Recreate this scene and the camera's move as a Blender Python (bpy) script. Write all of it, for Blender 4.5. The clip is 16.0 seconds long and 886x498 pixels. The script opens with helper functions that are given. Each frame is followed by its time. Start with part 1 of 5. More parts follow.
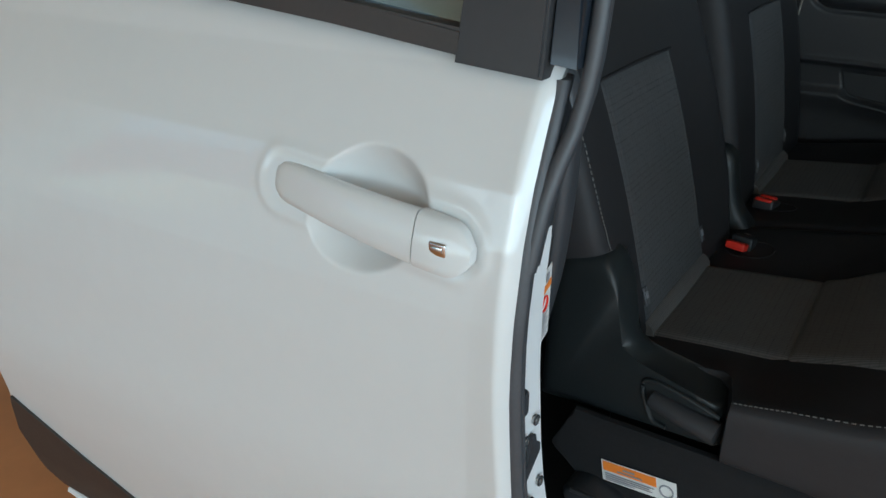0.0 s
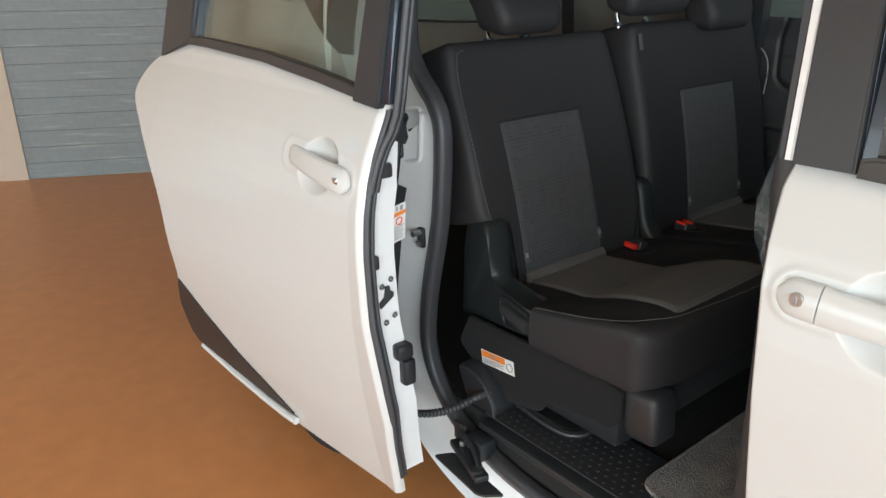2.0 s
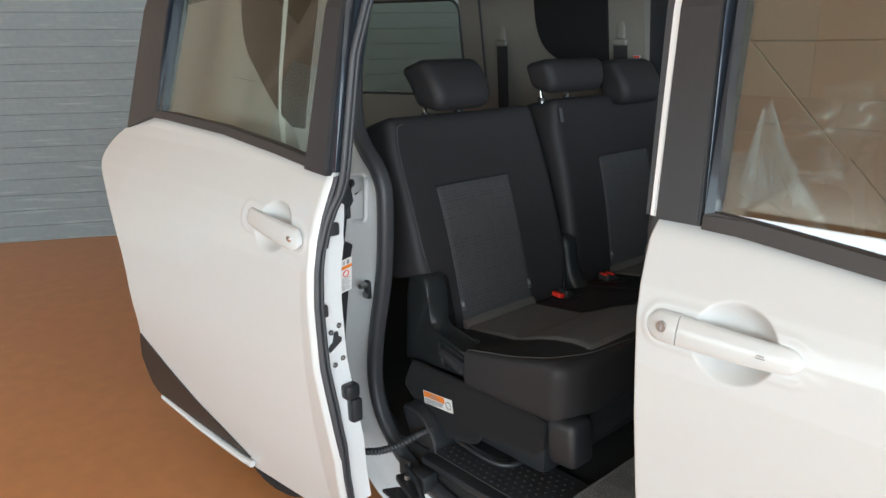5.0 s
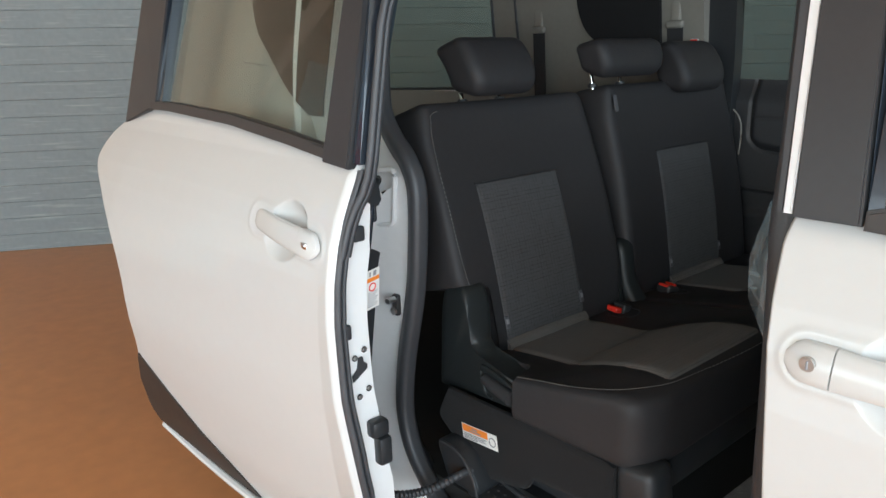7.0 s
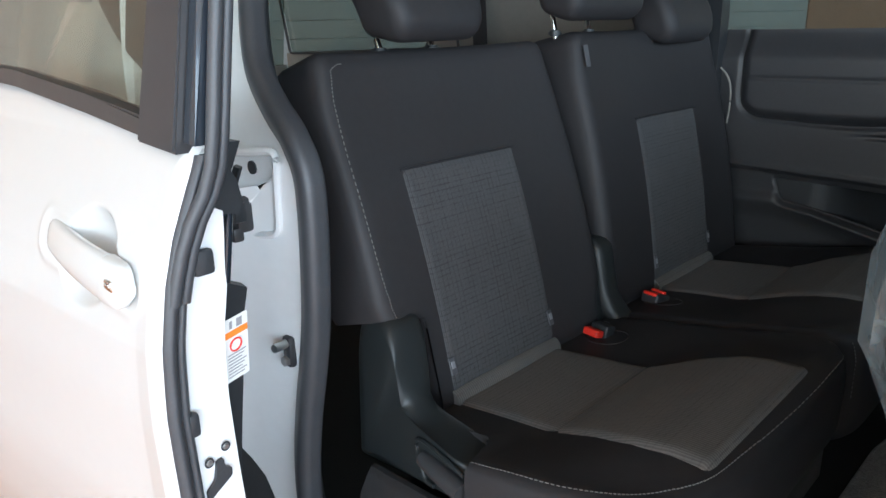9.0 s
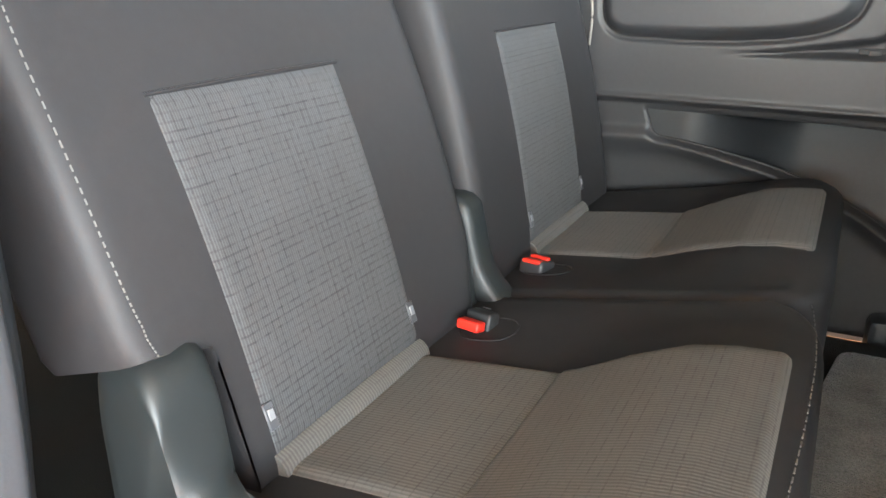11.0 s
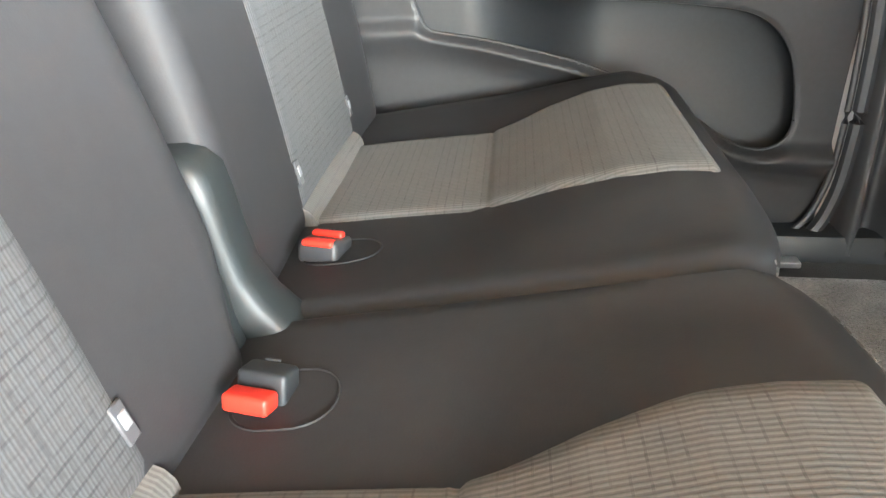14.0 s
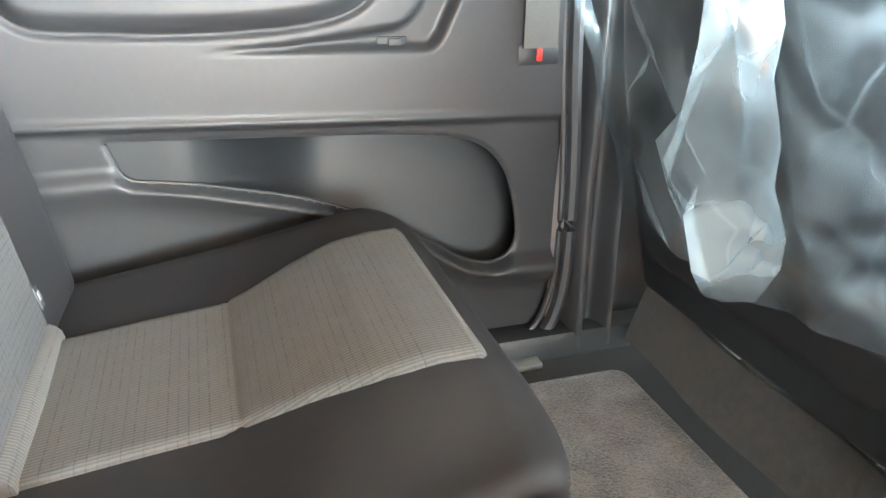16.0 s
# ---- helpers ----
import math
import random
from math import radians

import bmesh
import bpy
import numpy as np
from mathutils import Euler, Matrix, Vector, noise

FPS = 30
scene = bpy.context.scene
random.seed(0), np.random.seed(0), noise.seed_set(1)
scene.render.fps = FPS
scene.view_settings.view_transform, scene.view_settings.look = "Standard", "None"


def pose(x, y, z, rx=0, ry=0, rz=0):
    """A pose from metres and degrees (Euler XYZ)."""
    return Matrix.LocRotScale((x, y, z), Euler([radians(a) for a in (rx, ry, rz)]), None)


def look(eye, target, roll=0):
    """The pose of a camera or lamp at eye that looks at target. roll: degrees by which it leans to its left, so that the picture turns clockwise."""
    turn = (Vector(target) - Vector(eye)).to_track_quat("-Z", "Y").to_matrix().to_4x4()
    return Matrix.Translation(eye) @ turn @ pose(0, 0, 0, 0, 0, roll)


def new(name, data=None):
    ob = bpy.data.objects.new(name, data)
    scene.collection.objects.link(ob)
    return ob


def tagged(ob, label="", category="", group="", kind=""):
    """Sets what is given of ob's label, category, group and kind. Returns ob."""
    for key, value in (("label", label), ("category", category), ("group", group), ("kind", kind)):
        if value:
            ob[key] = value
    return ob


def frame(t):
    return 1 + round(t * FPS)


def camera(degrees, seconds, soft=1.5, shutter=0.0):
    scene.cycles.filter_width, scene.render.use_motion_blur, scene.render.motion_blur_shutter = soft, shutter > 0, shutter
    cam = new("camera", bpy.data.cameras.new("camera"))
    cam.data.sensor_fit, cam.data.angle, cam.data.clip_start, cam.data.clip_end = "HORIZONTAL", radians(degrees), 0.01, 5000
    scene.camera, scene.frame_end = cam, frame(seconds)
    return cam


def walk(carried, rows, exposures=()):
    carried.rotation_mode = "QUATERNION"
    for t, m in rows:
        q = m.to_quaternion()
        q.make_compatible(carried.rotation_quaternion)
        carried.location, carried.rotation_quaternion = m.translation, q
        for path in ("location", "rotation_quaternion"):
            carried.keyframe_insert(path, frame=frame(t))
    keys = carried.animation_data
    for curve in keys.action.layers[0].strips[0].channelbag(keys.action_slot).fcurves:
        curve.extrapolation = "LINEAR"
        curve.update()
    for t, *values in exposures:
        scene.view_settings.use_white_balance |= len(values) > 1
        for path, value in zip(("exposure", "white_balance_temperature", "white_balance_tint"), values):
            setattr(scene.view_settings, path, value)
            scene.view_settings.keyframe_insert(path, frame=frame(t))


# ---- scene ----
cam = camera(62.8, 16.0)
PATH = [
    (0, (0.302, -1.454, 1.222), (-0.735, 0.019, 0.354), -0.9),
    (0.5, (0.462, -1.531, 1.213), (-0.701, -0.095, 0.446), 0.0),
    (1, (0.636, -1.629, 1.249), (-0.624, -0.236, 0.562), 0.5),
    (1.5, (1.045, -1.574, 1.311), (-0.394, -0.403, 0.564), -0.6),
    (2, (1.181, -1.693, 1.324), (-0.278, -0.522, 0.618), -0.8),
    (2.5, (1.238, -1.760, 1.337), (-0.210, -0.555, 0.666), -0.8),
    (3, (1.297, -1.789, 1.357), (-0.127, -0.537, 0.720), -0.7),
    (3.5, (1.341, -1.800, 1.375), (-0.062, -0.510, 0.768), -0.7),
    (4, (1.367, -1.806, 1.376), (-0.029, -0.496, 0.797), -0.6),
    (6.5, (1.246, -1.701, 1.318), (-0.214, -0.437, 0.797), -0.9),
    (7, (1.122, -1.647, 1.294), (-0.336, -0.385, 0.764), -1.1),
    (7.5, (1.007, -1.588, 1.275), (-0.439, -0.318, 0.730), -1.2),
    (8, (0.909, -1.485, 1.254), (-0.516, -0.200, 0.688), -1.2),
    (8.5, (0.822, -1.358, 1.230), (-0.565, -0.039, 0.652), -1.3),
    (9, (0.751, -1.276, 1.213), (-0.573, 0.101, 0.619), -1.3),
    (11.5, (0.412, -0.863, 1.046), (-0.404, 0.817, 0.330), -1.4),
    (12, (0.368, -0.794, 1.026), (-0.360, 0.909, 0.271), -1.3),
    (12.5, (0.328, -0.733, 1.017), (-0.328, 0.976, 0.213), -1.6),
    (13, (0.291, -0.666, 1.004), (-0.241, 1.062, 0.150), -1.8),
    (13.5, (0.261, -0.592, 0.984), (-0.100, 1.163, 0.095), -1.5),
    (14, (0.234, -0.532, 0.965), (0.052, 1.242, 0.059), -1.2),
    (14.5, (0.217, -0.486, 0.982), (0.201, 1.301, 0.085), -1.0),
    (15, (0.219, -0.438, 1.011), (0.366, 1.360, 0.148), -0.7),
    (15.5, (0.234, -0.392, 1.036), (0.552, 1.406, 0.220), -0.4),
    (16, (0.211, -0.380, 1.078), (0.783, 1.364, 0.284), 0.9),
]
EXPOSURES = [(0.0, -0.05, 5400, -4), (1.0, 0.12, 5550, -5), (2.0, 0.50, 6150, 4), (3.5, 0.46, 6050, 4), (6.5, 0.48, 5950, 3), (7.5, 0.72, 5900, 4), (8.5, 1.02, 5600, 4), (9.2, 1.22, 5550, 4),
             (10.2, 2.35, 5950, 5), (11.4, 3.5, 6300, 6), (13.0, 3.92, 6300, 6), (14.0, 4.45, 6300, 5), (14.5, 4.62, 6250, 4), (16.0, 4.66, 6150, 5)]
walk(cam, [(t, look(eye, target, roll)) for t, eye, target, roll in PATH], EXPOSURES)

# ---- world and light: an open-fronted bay, daylight comes in low from its open side ----
world = bpy.data.worlds.new("sky")
world.use_nodes = True
scene.world = world
wn, wl = world.node_tree.nodes, world.node_tree.links
sky = wn.new("ShaderNodeTexSky")
sky.sky_type, sky.sun_disc = "NISHITA", False
sky.sun_elevation, sky.sun_rotation = radians(40), radians(160)
wl.new(sky.outputs["Color"], wn["Background"].inputs["Color"])
wn["Background"].inputs["Strength"].default_value = 0.14
sun_data = bpy.data.lights.new("sun", "SUN")
sun_data.energy, sun_data.angle, sun_data.color = 0.5, radians(30), (1.0, 0.95, 0.88)
sun = new("sun", sun_data)
sun.matrix_world = look((2.0, -6.0, 5.5), (0, 0, 0))
day_data = bpy.data.lights.new("daylight_opening", "AREA")
day_data.shape, day_data.size, day_data.size_y = "RECTANGLE", 16.0, 2.2
day_data.energy, day_data.color = 190.0, (0.97, 0.985, 1.0)
day = new("daylight_opening", day_data)
front_data = bpy.data.lights.new("daylight_front", "AREA")
front_data.shape, front_data.size, front_data.size_y = "RECTANGLE", 11.0, 2.8
front_data.energy, front_data.color = 400.0, (0.895, 0.955, 1.0)
front = new("daylight_front", front_data)
front.matrix_world = look((5.8, -3.9, 1.75), (0.0, -0.9, 1.0))
day.matrix_world = look((1.5, -12.8, 2.2), (1.2, 0.0, 0.95))

# ---- materials ----
def material(name, colour, rough=0.5, metal=0.0, var=0.0, scale=8.0, bump=0.0, bump_scale=200.0, coat=0.0, spec=0.5, sheen=0.0, dist=0.002):
    """Plain surface with two scales of colour variation and a fine relief."""
    m = bpy.data.materials.new(name)
    m.use_nodes = True
    n, l = m.node_tree.nodes, m.node_tree.links
    b = n["Principled BSDF"]
    b.inputs["Base Color"].default_value = (*colour, 1)
    b.inputs["Roughness"].default_value = rough
    b.inputs["Metallic"].default_value = metal
    b.inputs["Coat Weight"].default_value = coat
    b.inputs["Coat Roughness"].default_value = 0.04
    b.inputs["Specular IOR Level"].default_value = spec
    b.inputs["Sheen Weight"].default_value = sheen
    co = n.new("ShaderNodeTexCoord")
    if var > 0:
        big, fine = n.new("ShaderNodeTexNoise"), n.new("ShaderNodeTexNoise")
        big.inputs["Scale"].default_value, fine.inputs["Scale"].default_value = scale, scale * 14
        big.inputs["Detail"].default_value = 5
        for t in (big, fine):
            l.new(co.outputs["Object"], t.inputs["Vector"])
        mix = n.new("ShaderNodeMath")
        mix.operation = "ADD"
        l.new(big.outputs["Fac"], mix.inputs[0])
        l.new(fine.outputs["Fac"], mix.inputs[1])
        ramp = n.new("ShaderNodeMapRange")
        ramp.inputs["From Min"].default_value, ramp.inputs["From Max"].default_value = 0.6, 1.4
        ramp.inputs["To Min"].default_value, ramp.inputs["To Max"].default_value = 1 - var, 1 + var
        l.new(mix.outputs[0], ramp.inputs["Value"])
        mul = n.new("ShaderNodeVectorMath")
        mul.operation = "SCALE"
        mul.inputs[0].default_value = colour
        l.new(ramp.outputs["Result"], mul.inputs["Scale"])
        l.new(mul.outputs["Vector"], b.inputs["Base Color"])
        rr = n.new("ShaderNodeMapRange")
        rr.inputs["From Min"].default_value, rr.inputs["From Max"].default_value = 0.3, 0.7
        rr.inputs["To Min"].default_value, rr.inputs["To Max"].default_value = max(0.02, rough - var * 0.3), min(1, rough + var * 0.3)
        l.new(big.outputs["Fac"], rr.inputs["Value"])
        l.new(rr.outputs["Result"], b.inputs["Roughness"])
    if bump > 0:
        tex = n.new("ShaderNodeTexNoise")
        tex.inputs["Scale"].default_value, tex.inputs["Detail"].default_value = bump_scale, 3
        l.new(co.outputs["Object"], tex.inputs["Vector"])
        bp = n.new("ShaderNodeBump")
        bp.inputs["Strength"].default_value, bp.inputs["Distance"].default_value = bump, dist
        l.new(tex.outputs["Fac"], bp.inputs["Height"])
        l.new(bp.outputs["Normal"], b.inputs["Normal"])
    return m


def gloss_edge(m, base, most):
    """Share of gloss of a thin pane: small face on, large at a grazing view, the same from both sides."""
    n, l = m.node_tree.nodes, m.node_tree.links
    lw, pw, mr = n.new("ShaderNodeLayerWeight"), n.new("ShaderNodeMath"), n.new("ShaderNodeMapRange")
    lw.inputs["Blend"].default_value = 0.5
    pw.operation = "POWER"
    pw.inputs[1].default_value = 4.0
    l.new(lw.outputs["Facing"], pw.inputs[0])
    l.new(pw.outputs[0], mr.inputs["Value"])
    mr.inputs["To Min"].default_value, mr.inputs["To Max"].default_value = base, most
    return mr.outputs["Result"]


def glass(name, tint=(0.8, 0.86, 0.84), rough=0.0, gloss=0.03):
    m = bpy.data.materials.new(name)
    m.use_nodes = True
    n, l = m.node_tree.nodes, m.node_tree.links
    n.remove(n["Principled BSDF"])
    tr, gl, mix = n.new("ShaderNodeBsdfTransparent"), n.new("ShaderNodeBsdfGlossy"), n.new("ShaderNodeMixShader")
    fr = gloss_edge(m, gloss, 0.85)
    tr.inputs["Color"].default_value = (*tint, 1)
    gl.inputs["Roughness"].default_value = rough
    l.new(fr, mix.inputs["Fac"])
    l.new(tr.outputs[0], mix.inputs[1])
    l.new(gl.outputs[0], mix.inputs[2])
    l.new(mix.outputs[0], n["Material Output"].inputs["Surface"])
    return m


PAINT = material("pearl_white_paint", (0.66, 0.665, 0.655), 0.28, var=0.012, scale=3, coat=1.0, bump=0.02, bump_scale=900, dist=0.0003)
PAINT_IN = material("inner_white_paint", (0.84, 0.85, 0.855), 0.35, var=0.02, scale=4, coat=0.6)
BLACK_FRAME = material("satin_black_film", (0.035, 0.034, 0.036), 0.38, var=0.08, scale=6, bump=0.05, bump_scale=600)
BLACK_GLOSS = material("blue_black_gloss", (0.02, 0.026, 0.036), 0.18, var=0.05, coat=0.4)
RUBBER = material("black_rubber", (0.036, 0.037, 0.041), 0.5, var=0.15, scale=20, bump=0.2, bump_scale=300, dist=0.001)
SEAL_RUBBER = material("grey_black_rubber", (0.052, 0.054, 0.060), 0.45, var=0.10, scale=20, bump=0.1, bump_scale=300, dist=0.001)
STRIP = material("window_strip", (0.045, 0.04, 0.038), 0.45, var=0.1, scale=12, bump=0.05)
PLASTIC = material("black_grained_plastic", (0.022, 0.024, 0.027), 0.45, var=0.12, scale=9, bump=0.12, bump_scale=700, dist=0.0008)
PLASTIC_SOFT = material("charcoal_plastic", (0.037, 0.037, 0.0395), 0.44, var=0.1, scale=7, bump=0.12, bump_scale=800, dist=0.0008)
LINING = material("dull_black_plastic", (0.016, 0.016, 0.017), 0.7, var=0.1, scale=9, bump=0.1, bump_scale=700, spec=0.2, dist=0.0008)
CARBON = material("dark_trim", (0.035, 0.029, 0.026), 0.5, var=0.15, scale=6, bump=0.1)
VINYL = material("black_synthetic_leather", (0.029, 0.0278, 0.0296), 0.56, var=0.08, scale=5, bump=0.15, bump_scale=420, spec=0.27, dist=0.0009)
FELT = material("black_felt_board", (0.014, 0.014, 0.015), 0.95, var=0.35, scale=30, bump=0.5, bump_scale=900, dist=0.002, sheen=0.06, spec=0.2)
FELT_GREY = material("grey_speckled_felt", (0.060, 0.059, 0.058), 0.95, var=0.6, scale=70, bump=0.6, bump_scale=900, dist=0.002, sheen=0.3)
CARPET = material("brown_grey_carpet", (0.235, 0.227, 0.224), 1.0, var=0.75, scale=16, bump=1.0, bump_scale=240, dist=0.012, sheen=0.4)
CARPET_DARK = material("black_carpet", (0.022, 0.021, 0.020), 1.0, var=0.4, scale=40, bump=0.9, bump_scale=400, dist=0.006)
BEIGE = material("beige_trim_plastic", (0.22, 0.205, 0.18), 0.6, var=0.05, scale=4, bump=0.08, bump_scale=700)
CHROME = material("chrome", (0.75, 0.75, 0.74), 0.12, metal=1.0)
SILVER = material("brushed_metal", (0.55, 0.55, 0.54), 0.42, metal=1.0)
RED = material("red_plastic", (0.75, 0.035, 0.02), 0.35, var=0.03)
ORANGE = material("orange_print", (0.85, 0.25, 0.03), 0.5)
WHITE = material("white_label", (0.78, 0.78, 0.76), 0.5, var=0.02, scale=20)
TAG_PRINT = material("pale_tag_print", (0.22, 0.22, 0.235), 0.5)
INK = material("grey_print", (0.30, 0.30, 0.32), 0.6)
STITCH = material("pale_thread", (0.14, 0.135, 0.13), 0.8)
BELT = material("belt_webbing", (0.02, 0.02, 0.022), 0.7, var=0.2, scale=30, bump=0.4, bump_scale=600)
WEBBING = material("grey_brown_webbing", (0.085, 0.078, 0.072), 0.6, var=0.15, scale=30, bump=0.4, bump_scale=600)
TAG = material("silver_grey_tag", (0.075, 0.075, 0.082), 0.5, var=0.1, scale=60)
# Tint darker than clear glass, set to dim the light on the far seats.
GLASS = glass("tinted_glass", (0.50, 0.53, 0.50))
GLASS_DOOR = glass("coated_door_glass", (0.80, 0.84, 0.79), 0.0, 0.32)
GLASS_DARK = glass("tinted_door_glass", (0.70, 0.72, 0.66), 0.0, 0.075)
GLASS_REAR = glass("privacy_glass", (0.62, 0.67, 0.64))


def film_material(name, thin, thick):
    """Thin clear packing film: mostly seen through, with bright gloss on its creases and a slight milky veil."""
    m = bpy.data.materials.new(name)
    m.use_nodes = True
    n, l = m.node_tree.nodes, m.node_tree.links
    n.remove(n["Principled BSDF"])
    tr, gl, df, dd = n.new("ShaderNodeBsdfTransparent"), n.new("ShaderNodeBsdfGlossy"), n.new("ShaderNodeBsdfTranslucent"), n.new("ShaderNodeBsdfDiffuse")
    tr.inputs["Color"].default_value = (0.92, 0.95, 0.96, 1)
    gl.inputs["Roughness"].default_value = 0.16
    gl.inputs["Color"].default_value = (0.88, 0.96, 1.0, 1)
    for veil in (df, dd):
        veil.inputs["Color"].default_value = (0.76, 0.90, 0.97, 1)
    tx, co = n.new("ShaderNodeTexNoise"), n.new("ShaderNodeTexCoord")
    tx.inputs["Scale"].default_value, tx.inputs["Detail"].default_value = 6, 2
    tx.inputs["Distortion"].default_value = 1.0
    l.new(co.outputs["Object"], tx.inputs["Vector"])
    m0, m1, m2 = n.new("ShaderNodeMixShader"), n.new("ShaderNodeMixShader"), n.new("ShaderNodeMixShader")
    m0.inputs["Fac"].default_value = 0.5
    l.new(df.outputs[0], m0.inputs[1])
    l.new(dd.outputs[0], m0.inputs[2])
    vl = n.new("ShaderNodeMapRange")
    vl.inputs["From Min"].default_value, vl.inputs["From Max"].default_value = 0.47, 0.66
    vl.inputs["To Min"].default_value, vl.inputs["To Max"].default_value = thin, thick
    l.new(tx.outputs["Fac"], vl.inputs["Value"])
    vo, vf, cr, ad, bp, mp = (n.new("ShaderNode" + k) for k in ("TexVoronoi", "TexVoronoi", "MapRange", "Math", "Bump", "Mapping"))
    mp.inputs["Scale"].default_value = (1.0, 1.25, 0.6)
    warp = n.new("ShaderNodeVectorMath")
    warp.operation = "MULTIPLY_ADD"
    warp.inputs[1].default_value = (0.10, 0.10, 0.10)
    l.new(tx.outputs["Color"], warp.inputs[0])
    l.new(co.outputs["Object"], warp.inputs[2])
    l.new(warp.outputs[0], mp.inputs["Vector"])
    for v in (vo, vf):
        v.inputs["Scale"].default_value = 11
        l.new(mp.outputs[0], v.inputs["Vector"])
    vo.feature = "DISTANCE_TO_EDGE"
    cr.inputs["From Min"].default_value, cr.inputs["From Max"].default_value = 0.0, 0.035
    cr.inputs["To Min"].default_value, cr.inputs["To Max"].default_value = 0.07, 0.0
    l.new(vo.outputs["Distance"], cr.inputs["Value"])
    l.new(cr.outputs["Result"], ad.inputs[0])
    l.new(vl.outputs["Result"], ad.inputs[1])
    bp.inputs["Strength"].default_value, bp.inputs["Distance"].default_value = 0.45, 0.02
    l.new(vf.outputs["Distance"], bp.inputs["Height"])
    for g in (gl, dd):
        l.new(bp.outputs["Normal"], g.inputs["Normal"])
    l.new(ad.outputs[0], m1.inputs["Fac"])
    l.new(tr.outputs[0], m1.inputs[1])
    l.new(m0.outputs[0], m1.inputs[2])
    l.new(gloss_edge(m, 0.06, 0.34), m2.inputs["Fac"])
    l.new(m1.outputs[0], m2.inputs[1])
    l.new(gl.outputs[0], m2.inputs[2])
    l.new(m2.outputs[0], n["Material Output"].inputs["Surface"])
    return m


FILM = film_material("clear_packing_film", 0.03, 0.20)
FILM_FOLD = film_material("folded_packing_film", 0.11, 0.40)


# ---- mesh helpers ----
def link(name, bm, mat, parent=None, label="", smooth=True, category="", group="", kind=""):
    me = bpy.data.meshes.new(name)
    bmesh.ops.recalc_face_normals(bm, faces=bm.faces)
    bm.to_mesh(me)
    bm.free()
    if mat:
        me.materials.append(mat)
    if smooth:
        me.shade_smooth()
        me.set_sharp_from_angle(angle=radians(42))
    ob = new(name, me)
    if parent is not None:
        ob.parent = parent
        ob.matrix_parent_inverse = parent.matrix_basis.inverted()
    if mat in (GLASS, GLASS_DOOR, GLASS_DARK, GLASS_REAR, FILM, FILM_FOLD):
        ob.visible_shadow = False
    return tagged(ob, label, category, group, kind)


def part(name, bm, mat, parent, label="", smooth=True):
    return link(name, bm, mat, parent, label, smooth)


def thing(name, at, label, category, group="", kind=""):
    ob = new(name)
    ob.empty_display_size = 0.05
    ob.location = at
    return tagged(ob, label, category, group, kind)


def lerp(table, v):
    return float(np.interp(v, [a for a, b in table], [b for a, b in table]))


def step(a, b, v):
    t = min(1, max(0, (v - a) / (b - a)))
    return t * t * (3 - 2 * t)


def spline(points, count):
    """Catmull-Rom points through a short list."""
    pts = [Vector(p) for p in points]
    pts = [2 * pts[0] - pts[1]] + pts + [2 * pts[-1] - pts[-2]]
    out, n = [], len(pts) - 3
    for k in range(count):
        u = k / (count - 1) * n
        i = min(int(u), n - 1)
        t = u - i
        a, b, c, d = pts[i:i + 4]
        out.append(0.5 * ((2 * b) + (c - a) * t + (2 * a - 5 * b + 4 * c - d) * t * t + (3 * b - a - 3 * c + d) * t ** 3))
    return out


def sheet(func, nu, nv, depth=None, bm=None):
    """A surface func(u, v), u and v from 0 to 1. depth: a vector or function of (u, v) that gives the back face, to close it as a slab."""
    bm = bm or bmesh.new()
    front = [[bm.verts.new(func(i / nu, j / nv)) for j in range(nv + 1)] for i in range(nu + 1)]
    for i in range(nu):
        for j in range(nv):
            bm.faces.new((front[i][j], front[i + 1][j], front[i + 1][j + 1], front[i][j + 1]))
    if depth is not None:
        f = depth if callable(depth) else (lambda u, v: depth)
        back = [[bm.verts.new(front[i][j].co + Vector(f(i / nu, j / nv))) for j in range(nv + 1)] for i in range(nu + 1)]
        for i in range(nu):
            for j in range(nv):
                bm.faces.new((back[i][j], back[i][j + 1], back[i + 1][j + 1], back[i + 1][j]))
        rim = [(i, 0) for i in range(nu)] + [(nu, j) for j in range(nv)] + [(i, nv) for i in range(nu, 0, -1)] + [(0, j) for j in range(nv, 0, -1)]
        for (a, b), (c, d) in zip(rim, rim[1:] + rim[:1]):
            bm.faces.new((front[a][b], front[c][d], back[c][d], back[a][b]))
    return bm


def loft(rings, caps=True, closed=True, bm=None):
    bm = bm or bmesh.new()
    rows = [[bm.verts.new(p) for p in r] for r in rings]
    for a, b in zip(rows, rows[1:]):
        n = len(a)
        for i in range(n if closed else n - 1):
            j = (i + 1) % n
            bm.faces.new((a[i], a[j], b[j], b[i]))
    if caps and closed:
        bm.faces.new(rows[0][::-1])
        bm.faces.new(rows[-1])
    return bm


def rbox(size, at=(0, 0, 0), bevel=0.01, seg=3, turn=None, bm=None):
    """A box with rounded edges."""
    b = bmesh.new()
    bmesh.ops.create_cube(b, size=1)
    bmesh.ops.scale(b, vec=size, verts=b.verts)
    if bevel > 0:
        bmesh.ops.bevel(b, geom=list(b.edges), offset=min(bevel, 0.49 * min(size)), segments=seg, profile=0.5, affect="EDGES")
    m = Matrix.Translation(at) @ (turn.to_4x4() if turn else Matrix())
    bmesh.ops.transform(b, matrix=m, verts=b.verts)
    if bm is None:
        return b
    me = bpy.data.meshes.new("tmp")
    b.to_mesh(me)
    b.free()
    bm.from_mesh(me)
    bpy.data.meshes.remove(me)
    return bm


